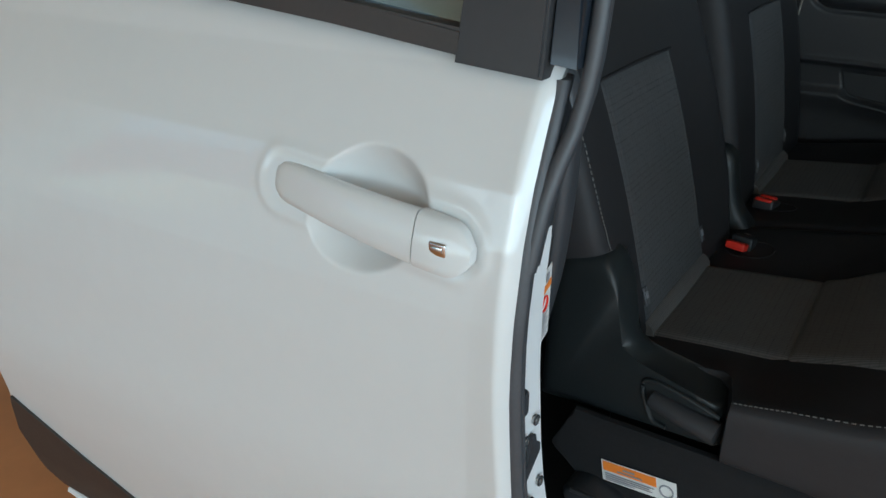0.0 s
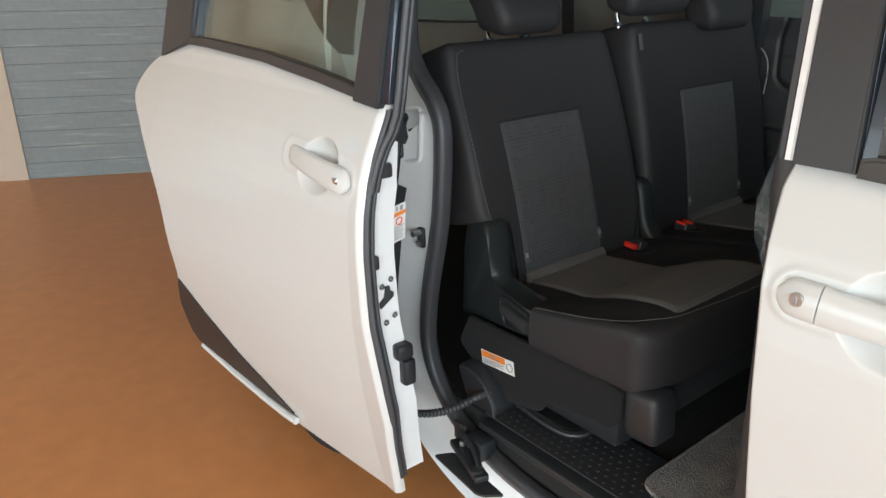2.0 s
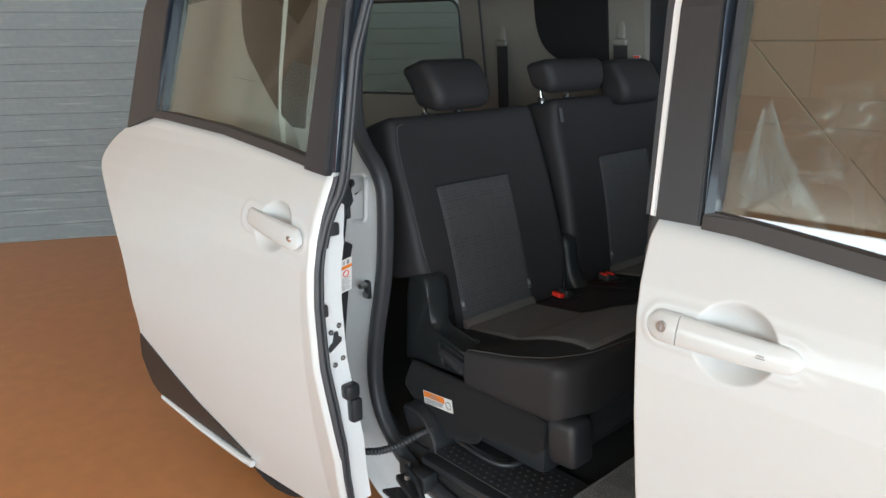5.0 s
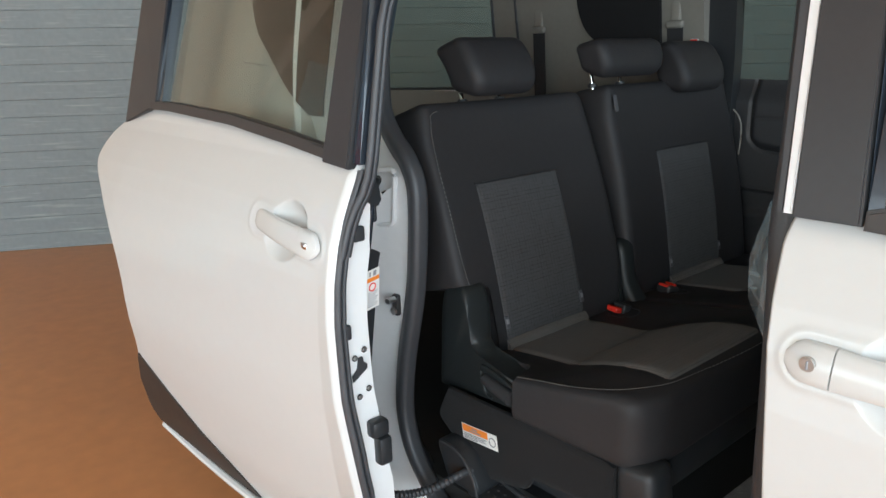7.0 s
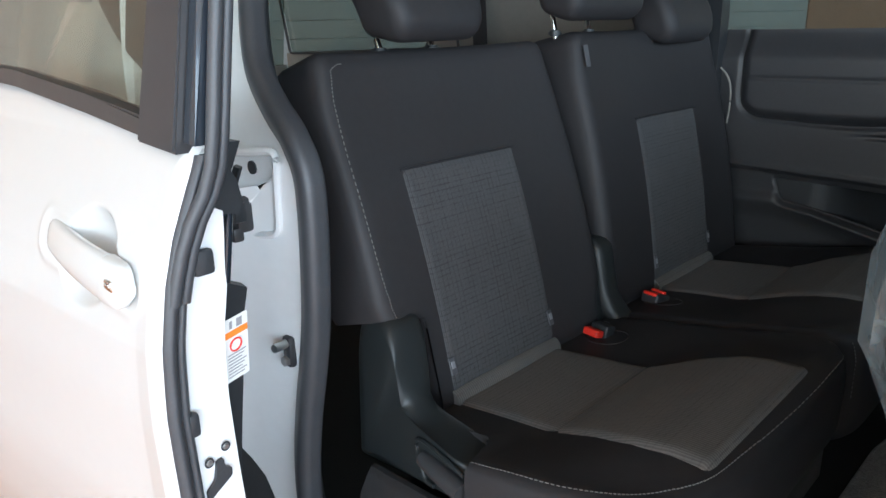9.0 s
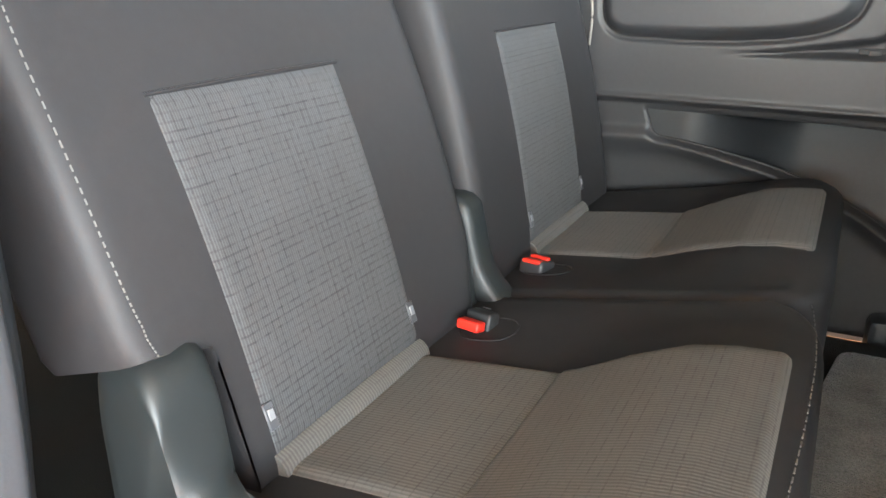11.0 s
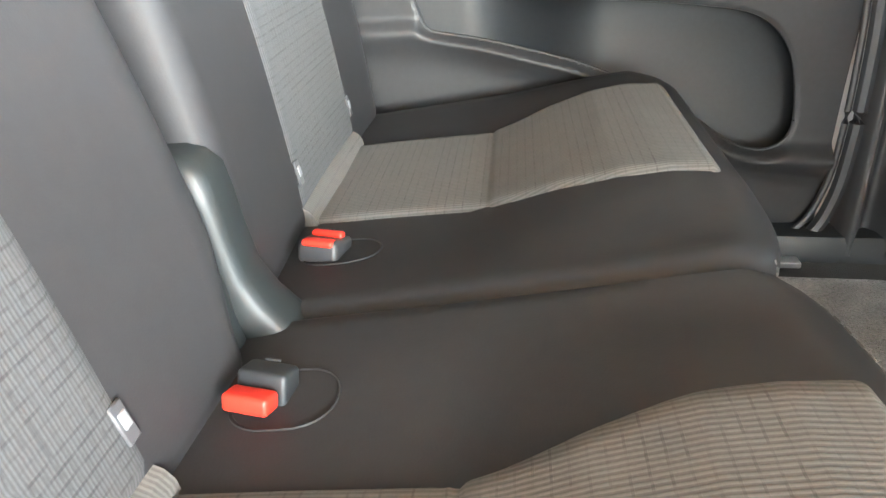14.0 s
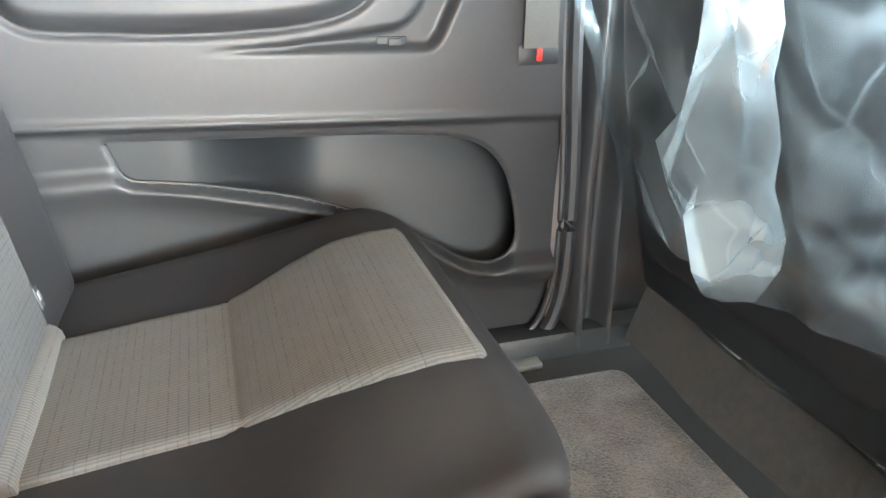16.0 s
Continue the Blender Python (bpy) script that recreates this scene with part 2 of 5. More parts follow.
def tube(points, radius, sides=10, bm=None, caps=True, flat=1.0, up=(0, 0, 1)):
    """A round or flattened tube along points; radius may be a function of 0..1."""
    pts = [Vector(p) for p in points]
    rings = []
    for i, p in enumerate(pts):
        d = (pts[min(i + 1, len(pts) - 1)] - pts[max(i - 1, 0)]).normalized()
        s = d.cross(Vector(up))
        s = s.normalized() if s.length > 1e-4 else Vector((1, 0, 0))
        t = s.cross(d)
        r = radius(i / (len(pts) - 1)) if callable(radius) else radius
        rings.append([p + (s * math.cos(a) + t * math.sin(a) * flat) * r for a in (2 * math.pi * k / sides for k in range(sides))])
    return loft(rings, caps, True, bm)


def disc(radius, depth, at, axis="y", sides=24, bevel=0.0, bm=None):
    b = bmesh.new()
    bmesh.ops.create_cone(b, cap_ends=True, segments=sides, radius1=radius, radius2=radius, depth=depth)
    if bevel:
        bmesh.ops.bevel(b, geom=[e for e in b.edges if abs(e.verts[0].co.z - e.verts[1].co.z) < 1e-6], offset=bevel, segments=2, affect="EDGES")
    turn = {"x": Euler((0, radians(90), 0)), "y": Euler((radians(90), 0, 0)), "z": Euler((0, 0, 0))}[axis]
    bmesh.ops.transform(b, matrix=Matrix.Translation(at) @ turn.to_matrix().to_4x4(), verts=b.verts)
    if bm is None:
        return b
    me = bpy.data.meshes.new("tmp")
    b.to_mesh(me)
    b.free()
    bm.from_mesh(me)
    bpy.data.meshes.remove(me)
    return bm


def polygon(points, depth, axis="y", bm=None, bevel=0.0):
    """A flat outline of (a, b) points extruded along an axis: y takes (x, z), x takes (y, z), z takes (x, y)."""
    bm2 = bmesh.new()
    put = {"y": lambda a, b, c: (a, c, b), "x": lambda a, b, c: (c, a, b), "z": lambda a, b, c: (a, b, c)}[axis]
    lo, hi = depth
    a = [bm2.verts.new(put(p[0], p[1], lo)) for p in points]
    b = [bm2.verts.new(put(p[0], p[1], hi)) for p in points]
    bm2.faces.new(a)
    bm2.faces.new(b[::-1])
    for i in range(len(a)):
        j = (i + 1) % len(a)
        bm2.faces.new((a[i], b[i], b[j], a[j]))
    if bevel:
        bmesh.ops.bevel(bm2, geom=[e for e in bm2.edges if (e.verts[0] in a) == (e.verts[1] in a)], offset=bevel, segments=2, affect="EDGES")
    bmesh.ops.triangulate(bm2, faces=[f for f in bm2.faces if len(f.verts) > 4])
    if bm is None:
        return bm2
    me = bpy.data.meshes.new("tmp")
    bm2.to_mesh(me)
    bm2.free()
    bm.from_mesh(me)
    bpy.data.meshes.remove(me)
    return bm


def rounded(points, radius, seg=5):
    """A polygon outline with rounded corners."""
    out, n = [], len(points)
    for i in range(n):
        p, a, b = Vector(points[i]), Vector(points[i - 1]), Vector(points[(i + 1) % n])
        r = radius[i] if isinstance(radius, (list, tuple)) else radius
        da, db = (a - p), (b - p)
        ra, rb = min(r, da.length * 0.48), min(r, db.length * 0.48)
        s, e = p + da.normalized() * ra, p + db.normalized() * rb
        for k in range(seg + 1):
            t = k / seg
            out.append(tuple((1 - t) ** 2 * s + 2 * t * (1 - t) * p + t * t * e))
    return out

# ---- ground, shutter wall ----
FLOOR = material("orange_floor_paint", (0.62, 0.268, 0.096), 0.36, var=0.10, scale=0.9, bump=0.06, bump_scale=60, dist=0.001)
INK_DARK = material("dark_gap", (0.09, 0.097, 0.098), 0.8, var=0.1)


def board_paint():
    """Grey painted boards with pale streaks along the grain and a slight change from board to board."""
    m = material("weathered_grey_board", (0.232, 0.262, 0.272), 0.55, var=0.10, scale=2.0, bump=0.05, bump_scale=60)
    n, l = m.node_tree.nodes, m.node_tree.links
    b = n["Principled BSDF"]
    co, mp, tx = n.new("ShaderNodeTexCoord"), n.new("ShaderNodeMapping"), n.new("ShaderNodeTexNoise")
    oi = n.new("ShaderNodeObjectInfo")
    add = n.new("ShaderNodeVectorMath")
    add.operation = "ADD"
    sc = n.new("ShaderNodeVectorMath")
    sc.operation = "SCALE"
    sc.inputs[0].default_value = (7.0, 3.0, 11.0)
    l.new(oi.outputs["Random"], sc.inputs["Scale"])
    l.new(co.outputs["Object"], add.inputs[0])
    l.new(sc.outputs["Vector"], add.inputs[1])
    mp.inputs["Rotation"].default_value = (0, 0, radians(-62.2))
    mp.inputs["Scale"].default_value = (2.2, 2.2, 34.0)
    l.new(add.outputs["Vector"], mp.inputs["Vector"])
    l.new(mp.outputs["Vector"], tx.inputs["Vector"])
    tx.inputs["Scale"].default_value, tx.inputs["Detail"].default_value = 1.6, 6
    rm = n.new("ShaderNodeMapRange")
    rm.inputs["From Min"].default_value, rm.inputs["From Max"].default_value = 0.56, 0.78
    rm.inputs["To Min"].default_value, rm.inputs["To Max"].default_value = 0.0, 0.65
    l.new(tx.outputs["Fac"], rm.inputs["Value"])
    mix = n.new("ShaderNodeMix")
    mix.data_type = "RGBA"
    l.new(rm.outputs["Result"], mix.inputs["Factor"])
    l.new(b.inputs["Base Color"].links[0].from_socket, mix.inputs["A"])
    mix.inputs["B"].default_value = (0.42, 0.45, 0.44, 1)
    l.new(mix.outputs["Result"], b.inputs["Base Color"])
    return m


SLAT = board_paint()

bm = bmesh.new()
bmesh.ops.create_grid(bm, x_segments=8, y_segments=8, size=60)
link("ground", bm, FLOOR, None, "orange-brown painted concrete floor under the car", False, "floor", kind="structure")

WALL_AT, WALL_ALONG = Vector((-4.15, 0.0, 0.0)), Vector((0.466, 0.885, 0.0))
WALL_OUT = Vector((0.885, -0.466, 0.0))


def shutter_wall():
    wall = thing("wall_boarded", WALL_AT, "grey weathered wall of long horizontal boards", "wall", kind="structure")
    prof = [(0.0, 0.0), (0.0048, 0.0008), (0.0057, 0.0025), (0.006, 0.008), (0.006, 0.104), (0.0057, 0.1108), (0.005, 0.1125), (0.0, 0.1130)]
    bmh = bmesh.new()
    ends = []
    for s in (-0.94, 5.95):
        ring = [WALL_ALONG * s + WALL_OUT * d + Vector((0, 0, z)) for d, z in prof]
        ring += [WALL_ALONG * s - WALL_OUT * 0.01 + Vector((0, 0, z)) for d, z in (prof[-1], prof[0])]
        ends.append(ring)
    loft(ends, True, True, bmh)
    me = bpy.data.meshes.new("board")
    bmesh.ops.recalc_face_normals(bmh, faces=bmh.faces)
    bmh.to_mesh(me)
    bmh.free()
    me.materials.append(SLAT)
    for k in range(30):
        ob = new("board", me)
        ob.parent = wall
        ob.location = (0, 0, 0.1135 * k)
    back = bmesh.new()
    a, b = WALL_AT - WALL_ALONG * 0.94 - WALL_OUT * 0.03, WALL_AT + WALL_ALONG * 5.95 - WALL_OUT * 0.03
    vs = [Vector((a.x, a.y, 0)), Vector((b.x, b.y, 0)), Vector((b.x, b.y, 3.3)), Vector((a.x, a.y, 3.3))]
    loft([[v for v in vs], [v - WALL_OUT * 0.12 for v in vs]], True, True, back)
    part("backing", back, INK_DARK, wall, "", False)


shutter_wall()


def plain_wall(name, s0, s1, proud, mat, label):
    a, b = WALL_AT + WALL_ALONG * s0 + WALL_OUT * proud, WALL_AT + WALL_ALONG * s1 + WALL_OUT * proud
    vs = [Vector((a.x, a.y, 0)), Vector((b.x, b.y, 0)), Vector((b.x, b.y, 3.4)), Vector((a.x, a.y, 3.4))]
    link(name, loft([vs, [v - WALL_OUT * 0.16 for v in vs]], True, True), mat, None, label, False, "wall", kind="structure")


plain_wall("wall_beige", -6.5, -0.94, 0.02, material("beige_wall_panel", (0.56, 0.46, 0.37), 0.55, var=0.05, scale=1.2, bump=0.05, bump_scale=80), "plain beige-pink panelled wall")
plain_wall("wall_wood", 5.95, 7.1, 0.02, material("brown_wood_panel", (0.22, 0.14, 0.10), 0.45, var=0.25, scale=2.5, bump=0.05, bump_scale=90), "brown wood-grained wall panel")

# ---- ceiling of the bay ----
CEIL = material("beige_ceiling_panel", (0.58, 0.565, 0.46), 0.7, var=0.05, scale=1.5)
ceil = bmesh.new()
for i in range(7):
    for j in range(12):
        x0, y0 = -7.0 + 1.9 * i, -13.55 + 1.75 * j
        rbox((1.885, 1.735, 0.05), (x0 + 0.95, y0 + 0.87, 3.42), 0.006, 1, None, ceil)
polygon([(-7.2, -13.6), (6.5, -13.6), (6.5, 7.6), (-7.2, 7.6)], (3.44, 3.6), "z", ceil)
link("ceiling", ceil, CEIL, None, "beige panelled ceiling of the bay", False, "ceiling", kind="structure")
link("wall_back", polygon([(-2.0, 7.4), (6.5, 7.4), (6.5, 7.6), (-2.0, 7.6)], (0, 3.5), "z"), CEIL, None, "plain beige back wall of the bay", False, "wall", kind="structure")

# ---- banner behind the walk, seen mirrored in the door glass ----
banner = thing("banner", (-3.9, -4.0, 0.0), "magenta banner with white letters on a pale stand", "banner")
B_AT, B_ALONG, B_OUT = Vector((-4.0, -4.05, 0.0)), Vector((-0.6, 0.8, 0.0)), Vector((0.8, 0.6, 0.0))
MAGENTA = material("magenta_cloth", (0.42, 0.012, 0.10), 0.6, var=0.06, scale=3)
TEAL_WHITE = material("pale_banner_cloth", (0.72, 0.78, 0.77), 0.6, var=0.04, scale=3)
def upright(name, s0, s1, z0, z1, lift, mat, label=""):
    a, b = B_AT + B_ALONG * s0 + B_OUT * lift, B_AT + B_ALONG * s1 + B_OUT * lift
    vs = [Vector((a.x, a.y, z0)), Vector((b.x, b.y, z0)), Vector((b.x, b.y, z1)), Vector((a.x, a.y, z1))]
    return part(name, loft([vs, [v - B_OUT * 0.01 for v in vs]], True, True), mat, banner, label, False)
upright("magenta_cloth", -0.75, 0.45, 1.15, 1.95, 0.0, MAGENTA, "magenta cloth")
upright("pale_cloth", 0.45, 0.85, 0.05, 2.25, 0.0, TEAL_WHITE, "pale cloth strip")
upright("stand", -0.75, 0.85, 0.0, 0.05, 0.02, SILVER, "metal foot")
letters = bpy.data.curves.new("letters", "FONT")
letters.body, letters.size, letters.extrude, letters.align_x = "ON", 0.55, 0.003, "CENTER"
letters.materials.append(WHITE)
text = tagged(new("letters", letters), "white letters")
text.parent = banner
text.matrix_parent_inverse = banner.matrix_basis.inverted()
turn = Matrix((-B_ALONG, (0, 0, 1), B_OUT)).transposed().to_4x4()
text.matrix_basis = Matrix.Translation(B_AT + B_ALONG * -0.1 + B_OUT * 0.006 + Vector((0, 0, 1.36))) @ turn

# ---- car body ----
SIDE = [(0.20, -0.800), (0.35, -0.830), (0.50, -0.852), (0.65, -0.866), (0.80, -0.866), (0.88, -0.860), (0.95, -0.847), (1.00, -0.832), (1.04, -0.815), (1.09, -0.792), (1.30, -0.735), (1.60, -0.650)]
SLID = -0.125
side_y = lambda z: lerp(SIDE, z)

car = thing("car", (0, 0, 0), "white pearl minivan with its sliding side door wide open", "car")

SEAL = spline([(-0.30, 0, 1.52), (-0.278, 0, 1.406), (-0.252, 0, 1.285), (-0.226, 0, 1.205), (-0.195, 0, 1.150), (-0.140, 0, 1.102), (-0.085, 0, 1.064), (-0.060, 0, 1.020), (-0.056, 0, 0.96), (-0.060, 0, 0.88), (-0.068, 0, 0.80),
               (-0.084, 0, 0.72), (-0.104, 0, 0.64), (-0.120, 0, 0.55), (-0.124, 0, 0.465), (-0.106, 0, 0.392), (-0.067, 0, 0.335), (-0.005, 0, 0.282), (0.09, 0, 0.248), (0.21, 0, 0.226), (0.42, 0, 0.222),
               (0.62, 0, 0.235), (0.715, 0, 0.29), (0.735, 0, 0.45), (0.730, 0, 0.80), (0.720, 0, 1.05), (0.695, 0, 1.30), (0.665, 0, 1.52)], 110)


def outward(i):
    d = (SEAL[min(i + 1, len(SEAL) - 1)] - SEAL[max(i - 1, 0)]).normalized()
    return Vector((d.z, 0, -d.x))


def seal_y(p):
    return -0.690 + max(0.0, p.z - 1.06) * 0.28


def band(offsets, mat, name, label=""):
    """A strip that follows the door opening; offsets: (away from the opening, sideways). It narrows at the centre pillar."""
    bm = bmesh.new()
    rings = []
    for i, p in enumerate(SEAL):
        o = outward(i)
        k = 0.16 if p.x > 0.65 else 0.55 if p.z < 0.36 else 1.0
        rings.append([Vector((p.x, seal_y(p), p.z)) + o * a * (k if a > 0 else 1) + Vector((0, b * (k if b < 0 else 1), 0)) for a, b in offsets])
    loft(rings, False, False, bm)
    return part(name, bm, mat, car, label)


band([(0.006, 0.006), (0.022, 0.0), (0.06, -0.008), (0.11, -0.020), (0.145, -0.040), (0.162, -0.075), (0.168, -0.115), (0.18, -0.135)], PAINT_IN, "door_aperture", "white painted door aperture of the body")
band([(0.004, 0.006), (0.008, 0.025), (0.030, 0.042), (0.060, 0.050)], PLASTIC, "aperture_trim", "black trim inside the door opening")
sealbm = bmesh.new()
rings = []
for i, p in enumerate(SEAL):
    o = outward(i)
    c = Vector((p.x, seal_y(p) - 0.008, p.z))
    rings.append([c + o * (0.024 * (1 + 0.13 * math.cos(3 * a)) * math.cos(a)) + Vector((0, 0.019 * (1 + 0.13 * math.cos(3 * a)) * math.sin(a), 0)) for a in (2 * math.pi * k / 24 for k in range(24))])
loft(rings, True, True, sealbm)
part("weatherstrip", sealbm, SEAL_RUBBER, car, "black rubber weatherstrip round the door opening")

def body_y(x, z):
    return side_y(z) + 0.006 + 0.16 * max(0.0, (-0.45 - x) / 1.0) ** 1.6


def quarter_panel():
    # body side behind the opening, mostly hidden by the open door
    def f(u, v):
        z = 0.30 + 1.22 * v
        x0 = lerp([(0.30, -0.19), (0.45, -0.31), (0.575, -0.325), (0.70, -0.29), (0.9, -0.25), (1.06, -0.26), (1.18, -0.37), (1.52, -0.47)], z)
        x = x0 + (-1.60 - x0) * u
        return (x, body_y(x, z), z)
    part("quarter_panel", sheet(f, 30, 24, (0, 0.03, 0)), PAINT, car, "white rear quarter panel")
    arc = spline([(-0.34, 0, 1.155), (-0.43, 0, 1.196), (-0.575, 0, 1.284), (-0.695, 0, 1.358), (-0.775, 0, 1.45), (-0.81, 0, 1.52)], 41)
    def dark(u, v):
        p = arc[int(round(40 * v))]
        x = p.x + (-0.28 - 0.05 * v - p.x) * u
        return (x, body_y(x, p.z) - 0.010, p.z)
    part("quarter_pane", sheet(dark, 16, 40, (0, 0.004, 0)), CARBON, car, "dark curved pane beside the rear pillar")
    part("panel_joint", tube([(-0.78, body_y(-0.78, 1.27) - 0.001, 1.27), (-0.60, body_y(-0.60, 1.262) - 0.001, 1.262)], 0.002, 6), INK, car)


quarter_panel()


def bowl(dx, dz, rx, rz):
    r = (dx / rx) ** 2 + (dz / rz) ** 2
    return max(0.0, 1 - r) ** 0.75 if r < 1 else 0.0


def handle_dent(x, z, hx, hz, tilt, k=1.0):
    """Depth of the finger recess and of the raised surround of a door handle centred at hx, hz."""
    dx, dz = (x - hx) / k, (z - hz - tilt * (x - hx)) / k
    e = ((dx - (0.002 if tilt else 0.014) + 3.0 * tilt * dz) / 0.062) ** 2 + (dz / 0.056) ** 2
    hollow = max(0.0, 1 - e)
    dent = 0.024 * (hollow * hollow * (3 - 2 * hollow)) ** 0.7
    q = max(abs(dx) - 0.092, 0) ** 2 + dz ** 2
    rim = 0.0016 * math.exp(-((math.sqrt(q) - 0.029) / 0.0055) ** 2)
    return dent - rim * (1 - min(1, hollow * 4))


def handle(door, hx, hz, yo, cap_side, name_cap, tilt=0.0, size=1.0):
    """Grab handle with its cap; cap_side: +1 the cap lies towards the front, -1 towards the rear."""
    def at(x, dz, dy):
        x = hx + (x - hx) * size
        z = hz + tilt * (x - hx) + dz * size
        return Vector((x, yo(z) + dy, z))
    h = bmesh.new()
    rings = []
    x0, x1 = (hx - 0.108, hx + 0.062) if cap_side > 0 else (hx - 0.062, hx + 0.108)
    n = 26
    for k in range(n + 1):
        t = k / n
        x = x0 + (x1 - x0) * t
        free = t if cap_side < 0 else 1 - t
        endk = math.sqrt(max(0.0, 1 - max(0, (free - 0.86) / 0.14) ** 2)) if free > 0.86 else 1.0
        half = (0.0222 - 0.0050 * free ** 0.8) * max(0.25, endk)
        out = -0.014 - 0.003 * math.sin(math.pi * t) + 0.008 * free ** 2 + 0.004 * (1 - endk)
        deep = 0.014
        prof = []
        for a in range(16):
            ang = 2 * math.pi * a / 16
            c, s = math.cos(ang), math.sin(ang)
            c = math.copysign(abs(c) ** 0.55, c)
            s = math.copysign(abs(s) ** 0.55, s)
            prof.append(at(x, half * s, out + deep / 2 + deep / 2 * c))
        rings.append(prof)
    loft(rings, True, True, h)
    hd = part("door_handle", h, PAINT, door, "white body-coloured grab handle")
    foot = bmesh.new()
    for fx in ((x0 + 0.014, x0 + 0.030) if cap_side > 0 else (x1 - 0.030, x1 - 0.014)):
        rbox((0.018, 0.026, 0.018), at(fx, 0, 0.010), 0.006, 2, None, foot)
    part("foot", foot, PAINT, hd)
    cap = bmesh.new()
    c0, c1 = (x1 + 0.0015, hx + 0.114) if cap_side > 0 else (hx - 0.114, x0 - 0.0015)
    rings = []
    for k in range(15):
        t = k / 14
        x = c0 + (c1 - c0) * t
        free = t if cap_side > 0 else 1 - t
        endk = math.sqrt(max(0.0, 1 - max(0, (free - 0.55) / 0.45) ** 2)) if free > 0.55 else 1.0
        half, top = 0.0222 * max(0.3, endk), -0.015 + 0.008 * free ** 2
        prof = []
        for a in range(16):
            ang = 2 * math.pi * a / 16
            c, s = math.cos(ang), math.sin(ang)
            c, s = math.copysign(abs(c) ** 0.5, c), math.copysign(abs(s) ** 0.5, s)
            y0, y1 = top, 0.004
            prof.append(at(x, half * s, (y0 + y1) / 2 + (y1 - y0) / 2 * c))
        rings.append(prof)
    loft(rings, True, True, cap)
    cp = part("handle_cap", cap, PAINT, door, "white end cap beside the handle")
    cx = (c0 + c1) / 2
    if name_cap == "button":
        b = rbox((0.018, 0.004, 0.013), at(cx - 0.002, 0.0, -0.0125), 0.0045, 3)
        rbox((0.013, 0.004, 0.007), at(cx - 0.002, 0.0, -0.014), 0.002, 2, None, b)
        part("lock_button", b, CHROME, cp, "small chrome lock button")
    else:
        b = disc(0.0095, 0.006, at(cx + 0.002, 0.0, -0.0125), "y", 28, 0.0015)
        part("key_cylinder", b, SILVER, cp, "round chrome key cylinder")
        part("key_slot", rbox((0.0025, 0.002, 0.010), at(cx + 0.002, 0.0, -0.0160), 0.0005, 1), INK, cp)


TYRE = material("tyre_rubber", (0.016, 0.016, 0.017), 0.8, var=0.2, scale=20, bump=0.3, bump_scale=120)
wheel = thing("rear_wheel", (-0.50, -0.76, 0.0), "black rear tyre under the open sliding door", "wheel")
rings = []
for k in range(48):
    a = 2 * math.pi * k / 48
    rings.append([Vector((-0.50 + r * math.cos(a), -0.76 + w, 0.312 + r * math.sin(a))) for r, w in ((0.20, -0.075), (0.24, -0.092), (0.285, -0.090), (0.306, -0.070), (0.312, -0.03), (0.312, 0.03), (0.306, 0.07), (0.285, 0.09), (0.20, 0.08))])
part("tyre", loft(rings + rings[:1], False, True), TYRE, wheel)
part("rim", disc(0.205, 0.06, (-0.50, -0.815, 0.312), "y", 40, 0.012), SILVER, wheel, "silver wheel rim")
part("far_body_side", sheet(lambda u, v: (-2.1 + 4.0 * u, 0.968 - 0.05 * max(0, v - 0.7), 0.22 + 0.88 * v), 20, 12, (0, -0.025, 0)), PAINT, car, "white far body side")
part("underbody", polygon([(-1.6, -0.66), (1.9, -0.66), (1.9, 0.80), (-1.6, 0.80)], (0.19, 0.235), "z"), PLASTIC, car, "dark underbody", False)

# ---- open sliding door ----
DOOR_TOP = [(-1.25, 1.105), (-1.08, 1.140), (-0.95, 1.158), (-0.80, 1.155), (-0.46, 1.143), (-0.20, 1.121), (-0.05, 1.105), (0.05, 1.098)]
slid_y = lambda z: side_y(z) + SLID
SF = [(0.24, 0.045), (0.35, 0.060), (0.45, 0.073), (0.54, 0.067), (0.62, 0.055), (0.70, 0.046), (0.78, 0.041), (0.85, 0.038), (1.105, 0.037)]
SR = [(0.0, -0.78), (0.02, -0.833), (0.08, -0.860), (0.17, -0.861), (0.285, -0.832), (0.41, -0.850), (0.55, -0.918), (0.68, -1.022), (0.775, -1.130), (0.84, -1.205), (0.89, -1.230), (0.94, -1.215), (0.97, -1.175), (1.0, -1.08)]
SR = [(p.x, p.z) for p in spline([(a, 0, b) for a, b in SR], 80)]
DOOR_LOW = [(-0.95, 0.28), (-0.84, 0.272), (-0.647, 0.240), (-0.45, 0.205), (0.12, 0.205)]
SLIDE_HANDLE = (-0.127, 0.957)
FLARE = [(0.2, 0.9), (0.35, 1.0), (0.6, 1.0), (0.9, 0.55), (1.12, 0.03)]


def flare(x, z):
    """How far the door swells out towards the wheel arch."""
    return 0.095 * min(1.15, max(0.0, -x / 0.85)) * lerp(FLARE, z)


sliding = thing("sliding_door", (-0.4, -0.93, 0.25), "white sliding side door slid fully back, standing off the body", "car door")


def slide_xz(u, v):
    zc = 0.25 + 0.855 * v
    x = lerp(SR, v) + (lerp(SF, zc) - lerp(SR, v)) * u
    zt, zb = lerp(DOOR_TOP, x), lerp(DOOR_LOW, x)
    return x, zb + (zt - zb) * v


SU = [(0.0, 0.0), (0.16, 0.70), (0.86, 0.995), (1.0, 1.0)]
SV = [(0.0, 0.0), (0.22, 0.70), (0.80, 0.93), (1.0, 1.0)]


